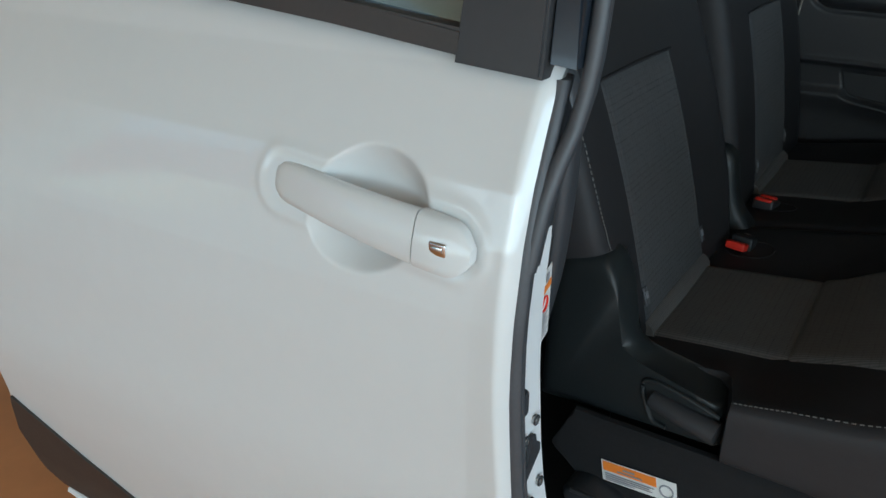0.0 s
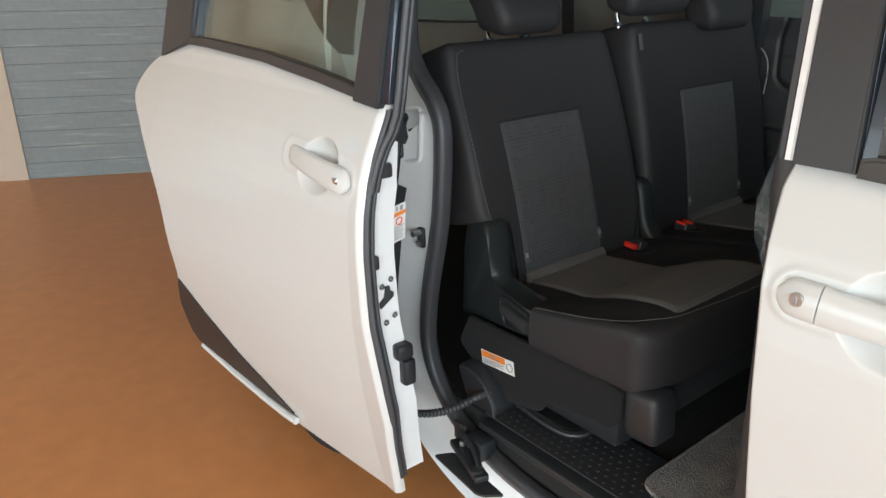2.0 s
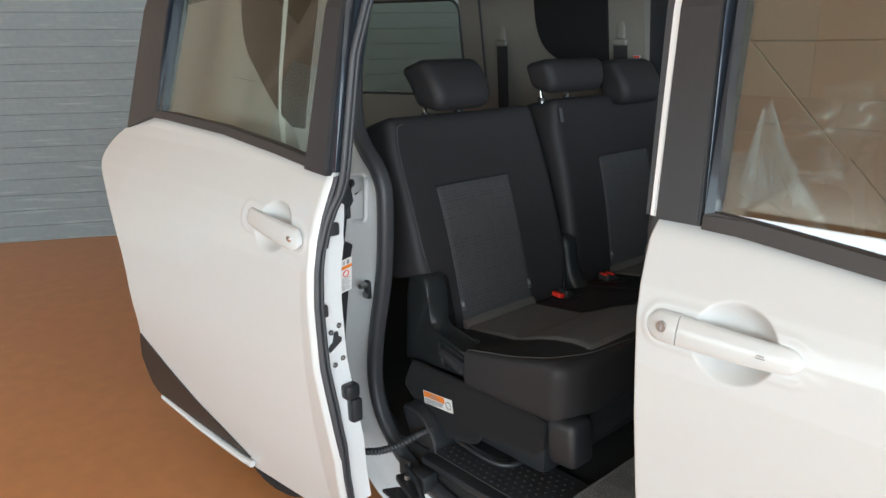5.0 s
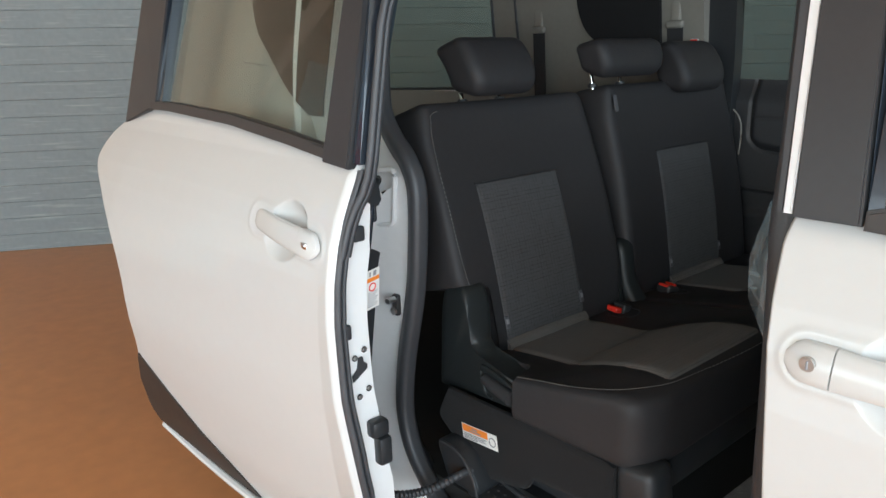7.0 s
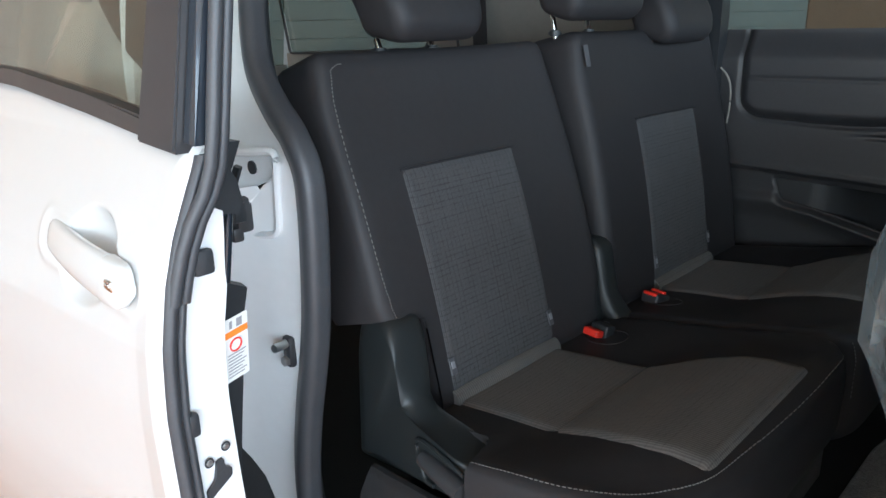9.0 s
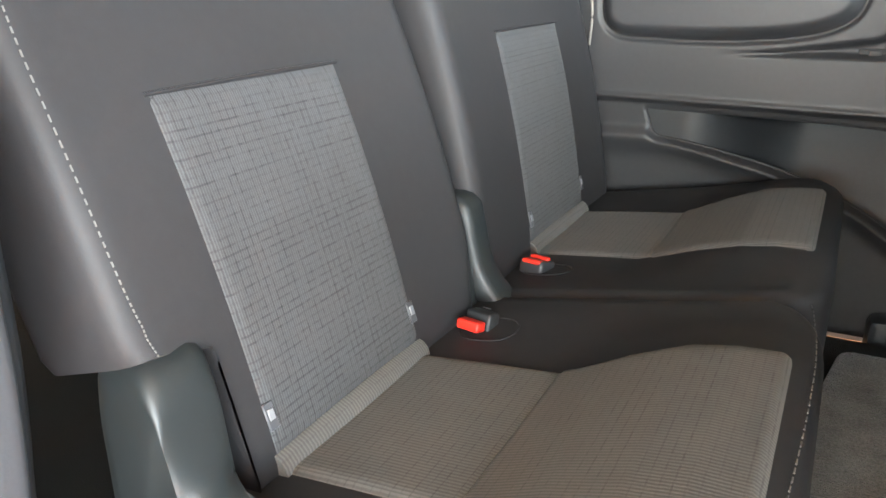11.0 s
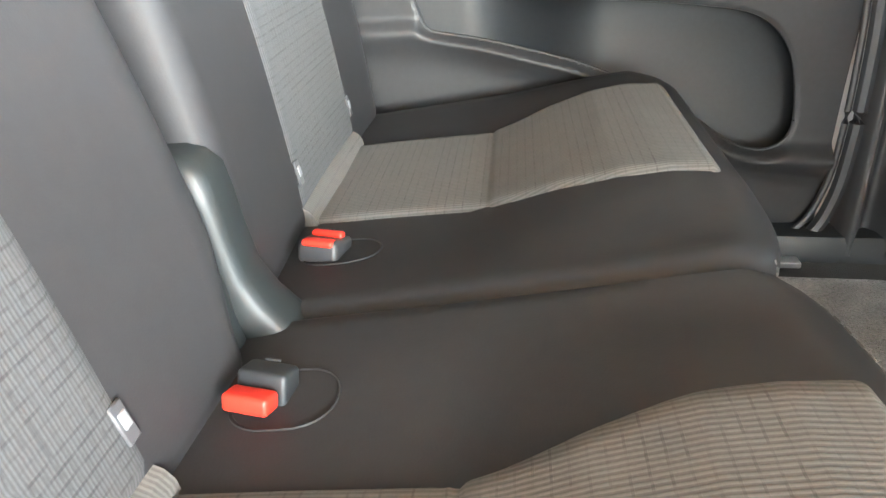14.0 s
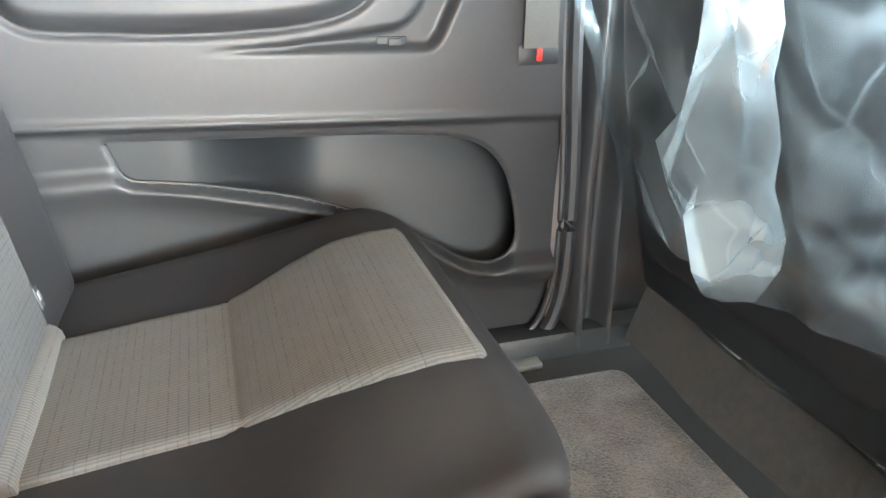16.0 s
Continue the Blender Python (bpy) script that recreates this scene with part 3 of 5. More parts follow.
def slide_skin(u, v):
    u, v = lerp(SU, u), lerp(SV, v)
    x, z = slide_xz(u, v)
    y = slid_y(z) - flare(x, z)
    edge = min(1.0, (1 - v) / 0.035)
    y += 0.012 * (1 - edge) ** 2
    y += 0.012 * max(0, 1 - (1 - u) / 0.012) ** 2
    y += handle_dent(x, z, SLIDE_HANDLE[0], SLIDE_HANDLE[1], -0.10, 1.12)
    return (x, y, z)


skin = part("outer_panel", sheet(slide_skin, 240, 150, (-0.002, 0.012, 0)), PAINT, sliding, "white outer panel of the sliding door")
handle(sliding, SLIDE_HANDLE[0], SLIDE_HANDLE[1], lambda z: slid_y(z) - flare(SLIDE_HANDLE[0], z), 1, "button", -0.10, 1.12)


def slide_core(u, v):
    x, z = slide_xz(0.06 + 0.90 * u, 0.02 + 0.95 * v)
    return (x - 0.02, slid_y(z) + 0.022, z)


part("inner_shell", sheet(slide_core, 20, 20, (0, 0.05, 0)), PAINT_IN, sliding)
part("inner_trim", sheet(lambda u, v: (lerp([(0, -0.84), (1, -0.05)], u), slid_y(0.28 + 0.80 * v) + 0.086, 0.28 + 0.80 * v), 12, 20, (0, 0.035, 0)), PLASTIC, sliding, "black inner trim of the sliding door")


def edge_strip(y0, y1, dx, mat, name, z0, z1, bulge=0.0, label="", parent=None):
    def f(u, v):
        z = z0 + (z1 - z0) * v
        return (lerp(SF, z) + dx + bulge * math.sin(math.pi * u), slid_y(z) + y0 + (y1 - y0) * u, z)
    return part(name, sheet(f, 8, 50, (-0.012, 0, 0)), mat, parent or sliding, label)


edge_strip(0.012, 0.028, 0.002, SEAL_RUBBER, "edge_seal", 0.25, 1.086, 0.006, "black rubber seal along the door edge")
edge_strip(0.028, 0.040, -0.002, SEAL_RUBBER, "edge_seal", 0.25, 1.086, 0.005)
def flange(u, v):
    z = 0.25 + 0.83 * v
    return (lerp(SF, z) - 0.012, slid_y(z) + 0.040 + lerp([(0.25, 0.054), (0.93, 0.054), (1.0, 0.040), (1.08, 0.010)], z) * u, z)


part("edge_flange", sheet(flange, 8, 50, (-0.012, 0, 0)), PAINT_IN, sliding, "white flange on the front edge of the door")


CLAD_HIGH = [(-0.862, 0.420), (-0.830, 0.507), (-0.702, 0.424), (-0.56, 0.344), (-0.44, 0.284), (-0.38, 0.252), (-0.358, 0.241)]
CLAD_LOW = [(-0.862, 0.410), (-0.857, 0.325), (-0.832, 0.288), (-0.635, 0.259), (-0.493, 0.245), (-0.371, 0.237), (-0.358, 0.239)]


def trim_sheet(u, v):
    x = -0.862 + 0.504 * u
    hi, lo = lerp(CLAD_HIGH, x), lerp(CLAD_LOW, x)
    z = lo + (hi - lo) * v
    return (x, slid_y(z) - flare(x, z) - 0.004, z)


part("lower_cladding", sheet(trim_sheet, 60, 10, (0, 0.006, 0)), CARBON, sliding, "dark textured wheel-arch cladding")

rim_run = [(-0.850 + 0.51 * k / 20, slid_y(0.25) - flare(-0.850 + 0.51 * k / 20, 0.25) - 0.006, lerp(CLAD_LOW, -0.850 + 0.51 * k / 20) - 0.012) for k in range(1, 21)]
part("lower_rim", tube(rim_run, 0.010, 8), PAINT, sliding, "bright rolled rim under the cladding")

# upper frame and window of the sliding door
lean = lambda z: lerp([(1.07, -0.920), (1.35, -0.880), (1.62, -0.785)], z)


def plate(outline, off, thick, mat, name, parent, label="", yf=lean, bevel=0.0):
    bm = polygon(outline, (0, thick), "y", None, bevel)
    for v in bm.verts:
        v.co.y += yf(v.co.z) + off
    return part(name, bm, mat, parent, label, False)


front_post = [(-0.056, 1.094), (0.030, 1.088), (0.022, 1.44), (0.018, 1.62), (-0.028, 1.62), (-0.037, 1.44)]
plate(front_post, -0.010, 0.03, BLACK_FRAME, "front_post", sliding, "satin black front window post", bevel=0.003)
plate([(0.032, 1.100), (0.056, 1.098), (0.060, 1.44), (0.064, 1.62), (0.020, 1.62), (0.024, 1.44)], 0.0, 0.024, BLACK_GLOSS, "post_edge", sliding, "glossy blue-black post edge")
plate([(-1.15, 1.10), (-0.912, 1.160), (-0.908, 1.47), (-0.905, 1.62), (-1.06, 1.62), (-1.09, 1.475)], -0.008, 0.03, BLACK_FRAME, "rear_post", sliding, "satin black rear window post", bevel=0.003)
plate([(-0.912, 1.163), (-0.880, 1.165), (-0.876, 1.47), (-0.875, 1.62), (-0.905, 1.62), (-0.908, 1.47)], -0.002, 0.02, BLACK_GLOSS, "window_channel", sliding)
plate([(-0.95, 1.150), (-0.80, 1.150), (-0.46, 1.138), (-0.20, 1.116), (-0.05, 1.099), (-0.05, 1.122), (-0.20, 1.139), (-0.46, 1.161), (-0.80, 1.173), (-0.95, 1.172)], -0.008, 0.025, STRIP, "belt_strip", sliding, "dark brown-black belt strip under the glass", bevel=0.003)
plate([(-0.885, 1.155), (-0.41, 1.145), (-0.04, 1.11), (-0.03, 1.44), (-0.02, 1.62), (-0.88, 1.62), (-0.88, 1.47)], 0.008, 0.004, GLASS_DARK, "window_pane", sliding, "tinted sliding door glass")

for k, (dx, dy) in enumerate(((0.004, 0.016), (0.001, 0.030))):
    run = []
    for j in range(24):
        z = 0.93 + 0.67 * j / 23
        up = step(1.02, 1.10, z)
        run.append((lerp([(0.93, 0.036), (1.00, 0.042), (1.06, 0.054), (1.10, 0.059), (1.33, 0.064), (1.60, 0.070)], z) + dx, (slid_y(z) + 0.006) * (1 - up) + lean(z) * up + dy, z))
    part("post_seal", tube(run, 0.0075 - 0.001 * k, 10), SEAL_RUBBER, sliding, "black rubber seal along the window post")

# ---- front door ----
FT = [(0.75, 1.100), (0.91, 1.096), (0.994, 1.088), (1.07, 1.077), (1.116, 1.073), (1.95, 0.970)]
FE = [(0.24, 0.845), (0.45, 0.825), (0.61, 0.805), (0.70, 0.796), (0.80, 0.787), (0.88, 0.779), (0.95, 0.768), (1.01, 0.761), (1.06, 0.756), (1.10, 0.759)]
FRONT_HANDLE = (0.917, 0.950)
front_door = thing("front_door", (1.2, -0.82, 0.25), "closed white front door beside the open doorway", "car door")


FU = [(0.0, 0.0), (0.08, 0.005), (0.78, 0.22), (1.0, 1.0)]
FV = SV


def front_skin(u, v):
    u, v = lerp(FU, u), lerp(FV, v)
    z = 0.25 + 0.845 * v
    x = lerp(FE, z) + (1.95 - lerp(FE, z)) * u
    z = 0.25 + (lerp(FT, x) - 0.25) * v
    y = side_y(z)
    edge = min(1.0, (1 - v) / 0.035)
    y += 0.012 * (1 - edge) ** 2
    y += 0.010 * max(0, 1 - u / 0.006) ** 2
    y += handle_dent(x, z, FRONT_HANDLE[0], FRONT_HANDLE[1], 0.0, 1.05)
    return (x, y, z)


part("outer_panel", sheet(front_skin, 230, 150, (0, 0.018, 0)), PAINT, front_door, "white outer panel of the front door")
handle(front_door, FRONT_HANDLE[0], FRONT_HANDLE[1], side_y, -1, "key", 0.0, 1.05)
for dz, w in ((0.003, 0.011), (-0.001, 0.013)):
    part("print", rbox((w, 0.0012, 0.0011), (FRONT_HANDLE[0] + 0.062, side_y(FRONT_HANDLE[1]) - 0.0175, FRONT_HANDLE[1] + dz), 0.0004, 1), TAG_PRINT, front_door, "two fine lines of grey print")
edge = lambda y0, y1, dx, mat, nm, lb="": part(nm, sheet(lambda u, v: (lerp(FE, 0.25 + 0.84 * v) + dx, side_y(0.25 + 0.84 * v) + y0 + (y1 - y0) * u, 0.25 + 0.84 * v), 4, 40, (0.012, 0, 0)), mat, front_door, lb)
edge(0.018, 0.09, 0.008, PLASTIC, "edge_flange", "dark inner edge of the front door")
part("inner_trim", sheet(lambda u, v: (0.83 + 1.07 * u, side_y(0.27 + 0.8 * v) + 0.09, 0.27 + 0.8 * v), 4, 12, (0, 0.03, 0)), PLASTIC, front_door)
fl = lambda z: lerp([(1.06, -0.802), (1.364, -0.754), (1.62, -0.672)], z)
plate([(0.765, 1.098), (0.840, 1.098), (0.814, 1.415), (0.797, 1.62), (0.738, 1.62), (0.749, 1.415)], -0.004, 0.03, BLACK_FRAME, "window_post", front_door, "satin black window post", fl, 0.003)
plate([(0.752, 1.10), (0.762, 1.10), (0.746, 1.415), (0.735, 1.62), (0.722, 1.62), (0.734, 1.415)], 0.002, 0.028, PAINT_IN, "frame_edge", front_door, "white painted inner edge of the window frame", fl, 0.002)
plate([(0.742, 1.10), (0.751, 1.10), (0.732, 1.415), (0.720, 1.62), (0.705, 1.62), (0.720, 1.415)], 0.006, 0.02, SEAL_RUBBER, "frame_seal", front_door, "black rubber frame seal", fl, 0.002)
plate([(0.842, 1.106), (0.858, 1.112), (0.834, 1.414), (0.820, 1.62), (0.800, 1.62), (0.817, 1.414)], 0.004, 0.03, BLACK_GLOSS, "window_channel", front_door, "glossy window channel", fl)
plate([(0.842, 1.094), (0.92, 1.092), (1.116, 1.072), (1.9, 0.98), (1.9, 1.006), (1.116, 1.097), (0.92, 1.117), (0.86, 1.121), (0.842, 1.116)], -0.004, 0.03, STRIP, "belt_strip", front_door, "brown-black rubber belt strip", fl, 0.004)
plate([(0.845, 1.085), (1.9, 0.975), (1.9, 1.3), (1.55, 1.62), (0.805, 1.62), (0.820, 1.41)], 0.014, 0.004, GLASS_DOOR, "window_pane", front_door, "clear front door glass", fl)

# ---- cabin shell ----
cabin_floor = bmesh.new()
polygon([(-2.1, -0.30), (-1.6, -0.66), (1.75, -0.69), (1.75, 0.71), (-2.1, 0.71)], (0.22, 0.325), "z", cabin_floor)
part("floor_pan", cabin_floor, CARPET_DARK, car, "black carpeted cabin floor", False)
roof = sheet(lambda u, v: (-2.12 + 3.42 * u, (-0.66 + 0.36 * step(0.20, 0.10, u)) * (1 - v) + 0.66 * v, 1.62 + 0.03 * math.sin(math.pi * v)), 12, 10, (0, 0, 0.04))
part("roof", roof, BEIGE, car, "pale headliner and roof")
part("tailgate", sheet(lambda u, v: (-2.10 + 0.02 * v, -0.30 + 0.98 * u, 0.35 + 0.70 * v), 6, 6, (-0.04, 0, 0)), BEIGE, car, "beige-lined tailgate")
part("rear_glass", sheet(lambda u, v: (-2.08 + 0.10 * v, -0.30 + 0.96 * u, 1.05 + 0.57 * v), 4, 4, (0.004, 0, 0)), GLASS_REAR, car, "dark tailgate glass")
part("dashboard", rbox((0.4, 1.36, 0.6), (1.72, 0.0, 0.72), 0.08, 3), PLASTIC, car, "black dashboard")
part("windscreen", sheet(lambda u, v: (1.95 - 0.75 * v, -0.62 + 1.24 * u, 1.02 + 0.58 * v), 4, 4, (0.004, 0, 0)), GLASS, car, "windscreen tinted darker to dim the cabin")


# ---- far side door trim ----
POCKET = rounded([(0.055, 0.797), (0.48, 0.783), (0.640, 0.766), (0.703, 0.705), (0.728, 0.610), (0.730, 0.545), (0.690, 0.515), (0.625, 0.528), (0.525, 0.600), (0.368, 0.672), (0.178, 0.716), (0.077, 0.730)], [0.012, 0.10, 0.06, 0.05, 0.05, 0.03, 0.03, 0.04, 0.06, 0.08, 0.04, 0.02], 6)


def sd_poly(px, pz, pts):
    """Signed distance to an outline, negative inside."""
    best, inside = 9.0, False
    for (ax, az), (bx, bz) in zip(pts, pts[1:] + pts[:1]):
        ex, ez, wx, wz = bx - ax, bz - az, px - ax, pz - az
        t = min(1, max(0, (wx * ex + wz * ez) / (ex * ex + ez * ez + 1e-12)))
        best = min(best, math.hypot(wx - ex * t, wz - ez * t))
        if (az > pz) != (bz > pz) and px < (bx - ax) * (pz - az) / (bz - az) + ax:
            inside = not inside
    return -best if inside else best


PAD = rounded([(-0.05, 1.25), (-0.05, 0.985), (-0.012, 0.952), (0.17, 0.943), (0.33, 0.948), (0.42, 0.965), (0.47, 1.0), (0.48, 1.25)], [0.01, 0.03, 0.03, 0.08, 0.08, 0.04, 0.04, 0.01], 6)
PULL = rounded([(0.20, 0.917), (0.555, 0.911), (0.571, 0.927), (0.60, 0.99), (0.615, 1.07), (0.56, 1.07), (0.532, 0.98), (0.505, 0.953), (0.325, 0.928)], 0.016, 4)


FAR_X0, FAR_DX, FAR_Z0, FAR_DZ = -0.37, 1.168, 0.315, 0.865
POCKET_LIP = [(-0.4, 0.718), (0.077, 0.728), (0.178, 0.716), (0.368, 0.672), (0.525, 0.600), (0.625, 0.528), (0.69, 0.515), (0.76, 0.51)]


def far_trim(u, v):
    x, z = FAR_X0 + FAR_DX * u, FAR_Z0 + FAR_DZ * v
    y = 0.758 - 0.010 * step(0.62, 0.84, z)
    d = sd_poly(x, z, POCKET)
    low = lerp(POCKET_LIP, x)
    y += 0.009 * step(0.001, -0.006, d)
    y -= 0.030 * step(0.0, 0.012, d) * math.exp(-(max(0.0, low - z) / 0.030) ** 2) * (0.45 + 0.55 * step(0.05, 0.30, x)) * step(low + 0.03, low, z)
    shelf = 0.819 - 0.030 * x
    y -= 0.006 * math.exp(-((z - shelf) / 0.008) ** 2) * step(0.735, 0.64, x)
    y -= 0.014 * step(shelf - 0.013, shelf + 0.003, z)
    d2 = sd_poly(x, z, PAD)
    y -= 0.022 * step(0.004, -0.030, d2)
    y += 0.010 * math.exp(-(d2 / 0.005) ** 2)
    y += 0.004 * math.exp(-((z - 1.058) / 0.0035) ** 2) * step(0.0, -0.02, d2)
    y += 0.022 * step(0.002, -0.012, sd_poly(x, z, PULL))
    y += 0.03 * step(1.10, 1.18, z)
    return (x, y, z)


trim_bm = sheet(far_trim, 250, 190)
inside = lambda c: c.x > 0.05 and 0.50 < c.z < 0.81 and sd_poly(c.x, c.z, POCKET) < -0.002
bmesh.ops.delete(trim_bm, geom=[f for f in trim_bm.faces if inside(f.calc_center_median())], context="FACES")
far_panel = part("far_door_trim", trim_bm, PLASTIC_SOFT, car, "charcoal moulded trim of the far sliding door")
far_panel.data.set_sharp_from_angle(angle=radians(180))


def pocket_bowl(u, v):
    x, z = 0.045 + 0.745 * u, 0.470 + 0.375 * v
    wall = step(0.0, 0.03, v) * step(1.0, 0.97, v) * step(1.0, 0.985, u)
    back = lerp([(0.47, 0.810), (0.60, 0.850), (0.72, 0.892), (0.85, 0.930)], z) - 0.757
    return (x, 0.763 + back * step(0.150, 0.400, x) * wall, z)


# Darker plastic than the charcoal trim puts the pocket's inner shade into its colour.
part("pocket", sheet(pocket_bowl, 60, 50, (0, 0.004, 0)), PLASTIC, far_panel, "deep storage pocket in the door trim, coloured darker for shade")
rim_y = lambda x, z: far_trim((x - FAR_X0) / FAR_DX, (z - FAR_Z0) / FAR_DZ)[1] + 0.006
part("pocket_rim", tube([(x, rim_y(x, z), z) for x, z in POCKET + POCKET[:1]], 0.0045, 8), PLASTIC_SOFT, far_panel, "rounded rim of the storage pocket")
plate([(-0.14, 1.165), (0.74, 1.115), (0.70, 1.58), (-0.18, 1.58)], 0.0, 0.004, GLASS_REAR, "far_window", car, "dark glass of the far sliding door", lambda z: lerp([(1.08, 0.81), (1.58, 0.68)], z))
part("far_pillar_rear", sheet(lambda u, v: (-1.05 + 0.85 * u, lerp([(0.35, 0.72), (1.1, 0.70), (1.6, 0.62)], 0.35 + 1.22 * v), 0.35 + 1.22 * v), 8, 16, (0, 0.05, 0)), BEIGE, car, "beige rear pillar trim")
part("far_quarter_trim", sheet(lambda u, v: (-2.10 + 1.06 * u, 0.70, 0.35 + 0.75 * v), 4, 8, (0, 0.05, 0)), BEIGE, car, "beige luggage side trim")
QUARTER = rounded([(-2.06, 1.10), (-1.60, 1.112), (-1.18, 1.125), (-1.17, 1.555), (-2.06, 1.575)], [0.02, 0.2, 0.05, 0.07, 0.02], 6)
quarter_lean = lambda z: lerp([(1.07, 0.705), (1.62, 0.625)], z)
plate([(-1.176, 1.09), (-1.04, 1.09), (-1.04, 1.62), (-1.176, 1.62)], -0.008, 0.03, BEIGE, "quarter_frame", car, "beige frame of the rear quarter window", quarter_lean, 0.006)
plate([(-2.06, 1.575), (-1.17, 1.553), (-1.17, 1.625), (-2.06, 1.625)], -0.008, 0.03, BEIGE, "quarter_frame", car, "", quarter_lean, 0.004)
part("quarter_seal", tube([(x, quarter_lean(z) - 0.010, z) for x, z in QUARTER + QUARTER[:1]], 0.006, 8), RUBBER, car, "black seal round the rear quarter window")
part("pillar_seam", tube([(-1.036, quarter_lean(1.12 + 0.05 * k) - 0.012, 1.12 + 0.05 * k) for k in range(11)], 0.005, 8), RUBBER, car)
plate(QUARTER, 0.0, 0.004, GLASS_REAR, "quarter_window", car, "dark rear quarter window", quarter_lean)
part("far_centre_pillar", sheet(lambda u, v: (0.830 + 0.085 * u, 0.735 - 0.02 * math.sin(2.5 * math.pi * u) - 0.05 * max(0, 0.25 - v) - 0.12 * max(0, v - 0.62), 0.34 + 1.24 * v), 20, 12, (0, 0.04, 0)), PLASTIC_SOFT, car, "black moulded centre pillar trim")
part("far_front_door", sheet(lambda u, v: (0.88 + 0.95 * u, 0.755, 0.34 + 0.76 * v), 4, 8, (0, 0.04, 0)), PLASTIC, car, "black far front door trim")
plate([(0.90, 1.10), (1.8, 1.03), (1.5, 1.58), (0.86, 1.58)], 0.0, 0.004, GLASS, "far_front_window", car, "far front window tinted darker to dim the cabin", lambda z: lerp([(1.08, 0.77), (1.55, 0.66)], z))


part("far_sill", rbox((1.3, 0.075, 0.13), (1.22, 0.742, 0.315), 0.02, 2), PLASTIC, car, "black far sill trim")


# ---- rear bench seats ----
def weave(name, base, rib_axis, rib, rib_dark, grids):
    """Woven cloth: fine ribs across one axis and thin dark lines on one or two axes, uneven in strength.
    grids: (axis, period, share of the period that is dark, darkness)."""
    m = material(name, base, 0.88, var=0.12, scale=30, sheen=0.06, spec=0.25)
    n, l = m.node_tree.nodes, m.node_tree.links
    b = n["Principled BSDF"]
    co, sep = n.new("ShaderNodeTexCoord"), n.new("ShaderNodeSeparateXYZ")
    wob, shift = n.new("ShaderNodeTexNoise"), n.new("ShaderNodeVectorMath")
    wob.inputs["Scale"].default_value, wob.inputs["Detail"].default_value = 90, 2
    l.new(co.outputs["Object"], wob.inputs["Vector"])
    shift.operation = "MULTIPLY_ADD"
    shift.inputs[1].default_value = (0.0009, 0.0009, 0.0009)
    l.new(wob.outputs["Color"], shift.inputs[0])
    l.new(co.outputs["Object"], shift.inputs[2])
    l.new(shift.outputs[0], sep.inputs[0])

    def calc(op, a, v=None):
        k = n.new("ShaderNodeMath")
        k.operation = op
        l.new(a, k.inputs[0])
        if v is not None:
            if isinstance(v, bpy.types.NodeSocket):
                l.new(v, k.inputs[1])
            else:
                k.inputs[1].default_value = v
        return k.outputs[0]

    def ranged(a, f0, f1, t0, t1):
        k = n.new("ShaderNodeMapRange")
        k.interpolation_type = "SMOOTHSTEP"
        for key, v in (("From Min", f0), ("From Max", f1), ("To Min", t0), ("To Max", t1)):
            k.inputs[key].default_value = v
        l.new(a, k.inputs["Value"])
        return k.outputs["Result"]

    def patch(scale, seed, low):
        k, mp = n.new("ShaderNodeTexNoise"), n.new("ShaderNodeMapping")
        mp.inputs["Location"].default_value = (seed, seed * 2.0, seed * 3.0)
        l.new(co.outputs["Object"], mp.inputs["Vector"])
        l.new(mp.outputs[0], k.inputs["Vector"])
        k.inputs["Scale"].default_value, k.inputs["Detail"].default_value = scale, 1
        return ranged(k.outputs["Fac"], 0.38, 0.60, low, 1.0)

    wave = calc("SINE", calc("MULTIPLY", sep.outputs[rib_axis], 2 * math.pi / rib))
    tone = ranged(wave, -1.0, 1.0, 1.0 - rib_dark, 1.0)
    for k, (axis, period, share, dark) in enumerate(grids):
        pos = calc("DIVIDE", sep.outputs[axis], period)
        cell = n.new("ShaderNodeTexWhiteNoise")
        cell.noise_dimensions = "1D"
        l.new(calc("FLOOR", calc("ADD", pos, 0.5)), cell.inputs["W"])
        near = calc("ABSOLUTE", calc("SUBTRACT", calc("FRACT", calc("ADD", pos, 0.5)), 0.5))
        line = ranged(near, share * 0.35, share, 1.0, 0.0)
        line = calc("MULTIPLY", line, ranged(cell.outputs["Value"], 0.0, 1.0, 0.35, 1.0))
        line = calc("MULTIPLY", line, patch(70 if k else 110, 3.1 + k, 0.25))
        line = calc("MULTIPLY", line, dark)
        tone = calc("MULTIPLY", tone, calc("SUBTRACT", calc("ADD", calc("MULTIPLY", line, 0.0), 1.0), line))
    mul = n.new("ShaderNodeVectorMath")
    mul.operation = "SCALE"
    l.new(b.inputs["Base Color"].links[0].from_socket, mul.inputs[0])
    l.new(tone, mul.inputs["Scale"])
    l.new(mul.outputs["Vector"], b.inputs["Base Color"])
    bp = n.new("ShaderNodeBump")
    bp.inputs["Strength"].default_value, bp.inputs["Distance"].default_value = 0.5, 0.0010
    l.new(tone, bp.inputs["Height"])
    l.new(bp.outputs["Normal"], b.inputs["Normal"])
    return m


CLOTH_BACK = weave("grey_woven_cloth", (0.074, 0.074, 0.077), "Y", 0.0033, 0.26, (("Y", 0.0100, 0.16, 0.36), ("Z", 0.0088, 0.17, 0.38)))
CLOTH_SEAT = weave("grey_ribbed_cloth", (0.140, 0.134, 0.128), "Y", 0.0048, 0.30, (("X", 0.0105, 0.12, 0.30),))


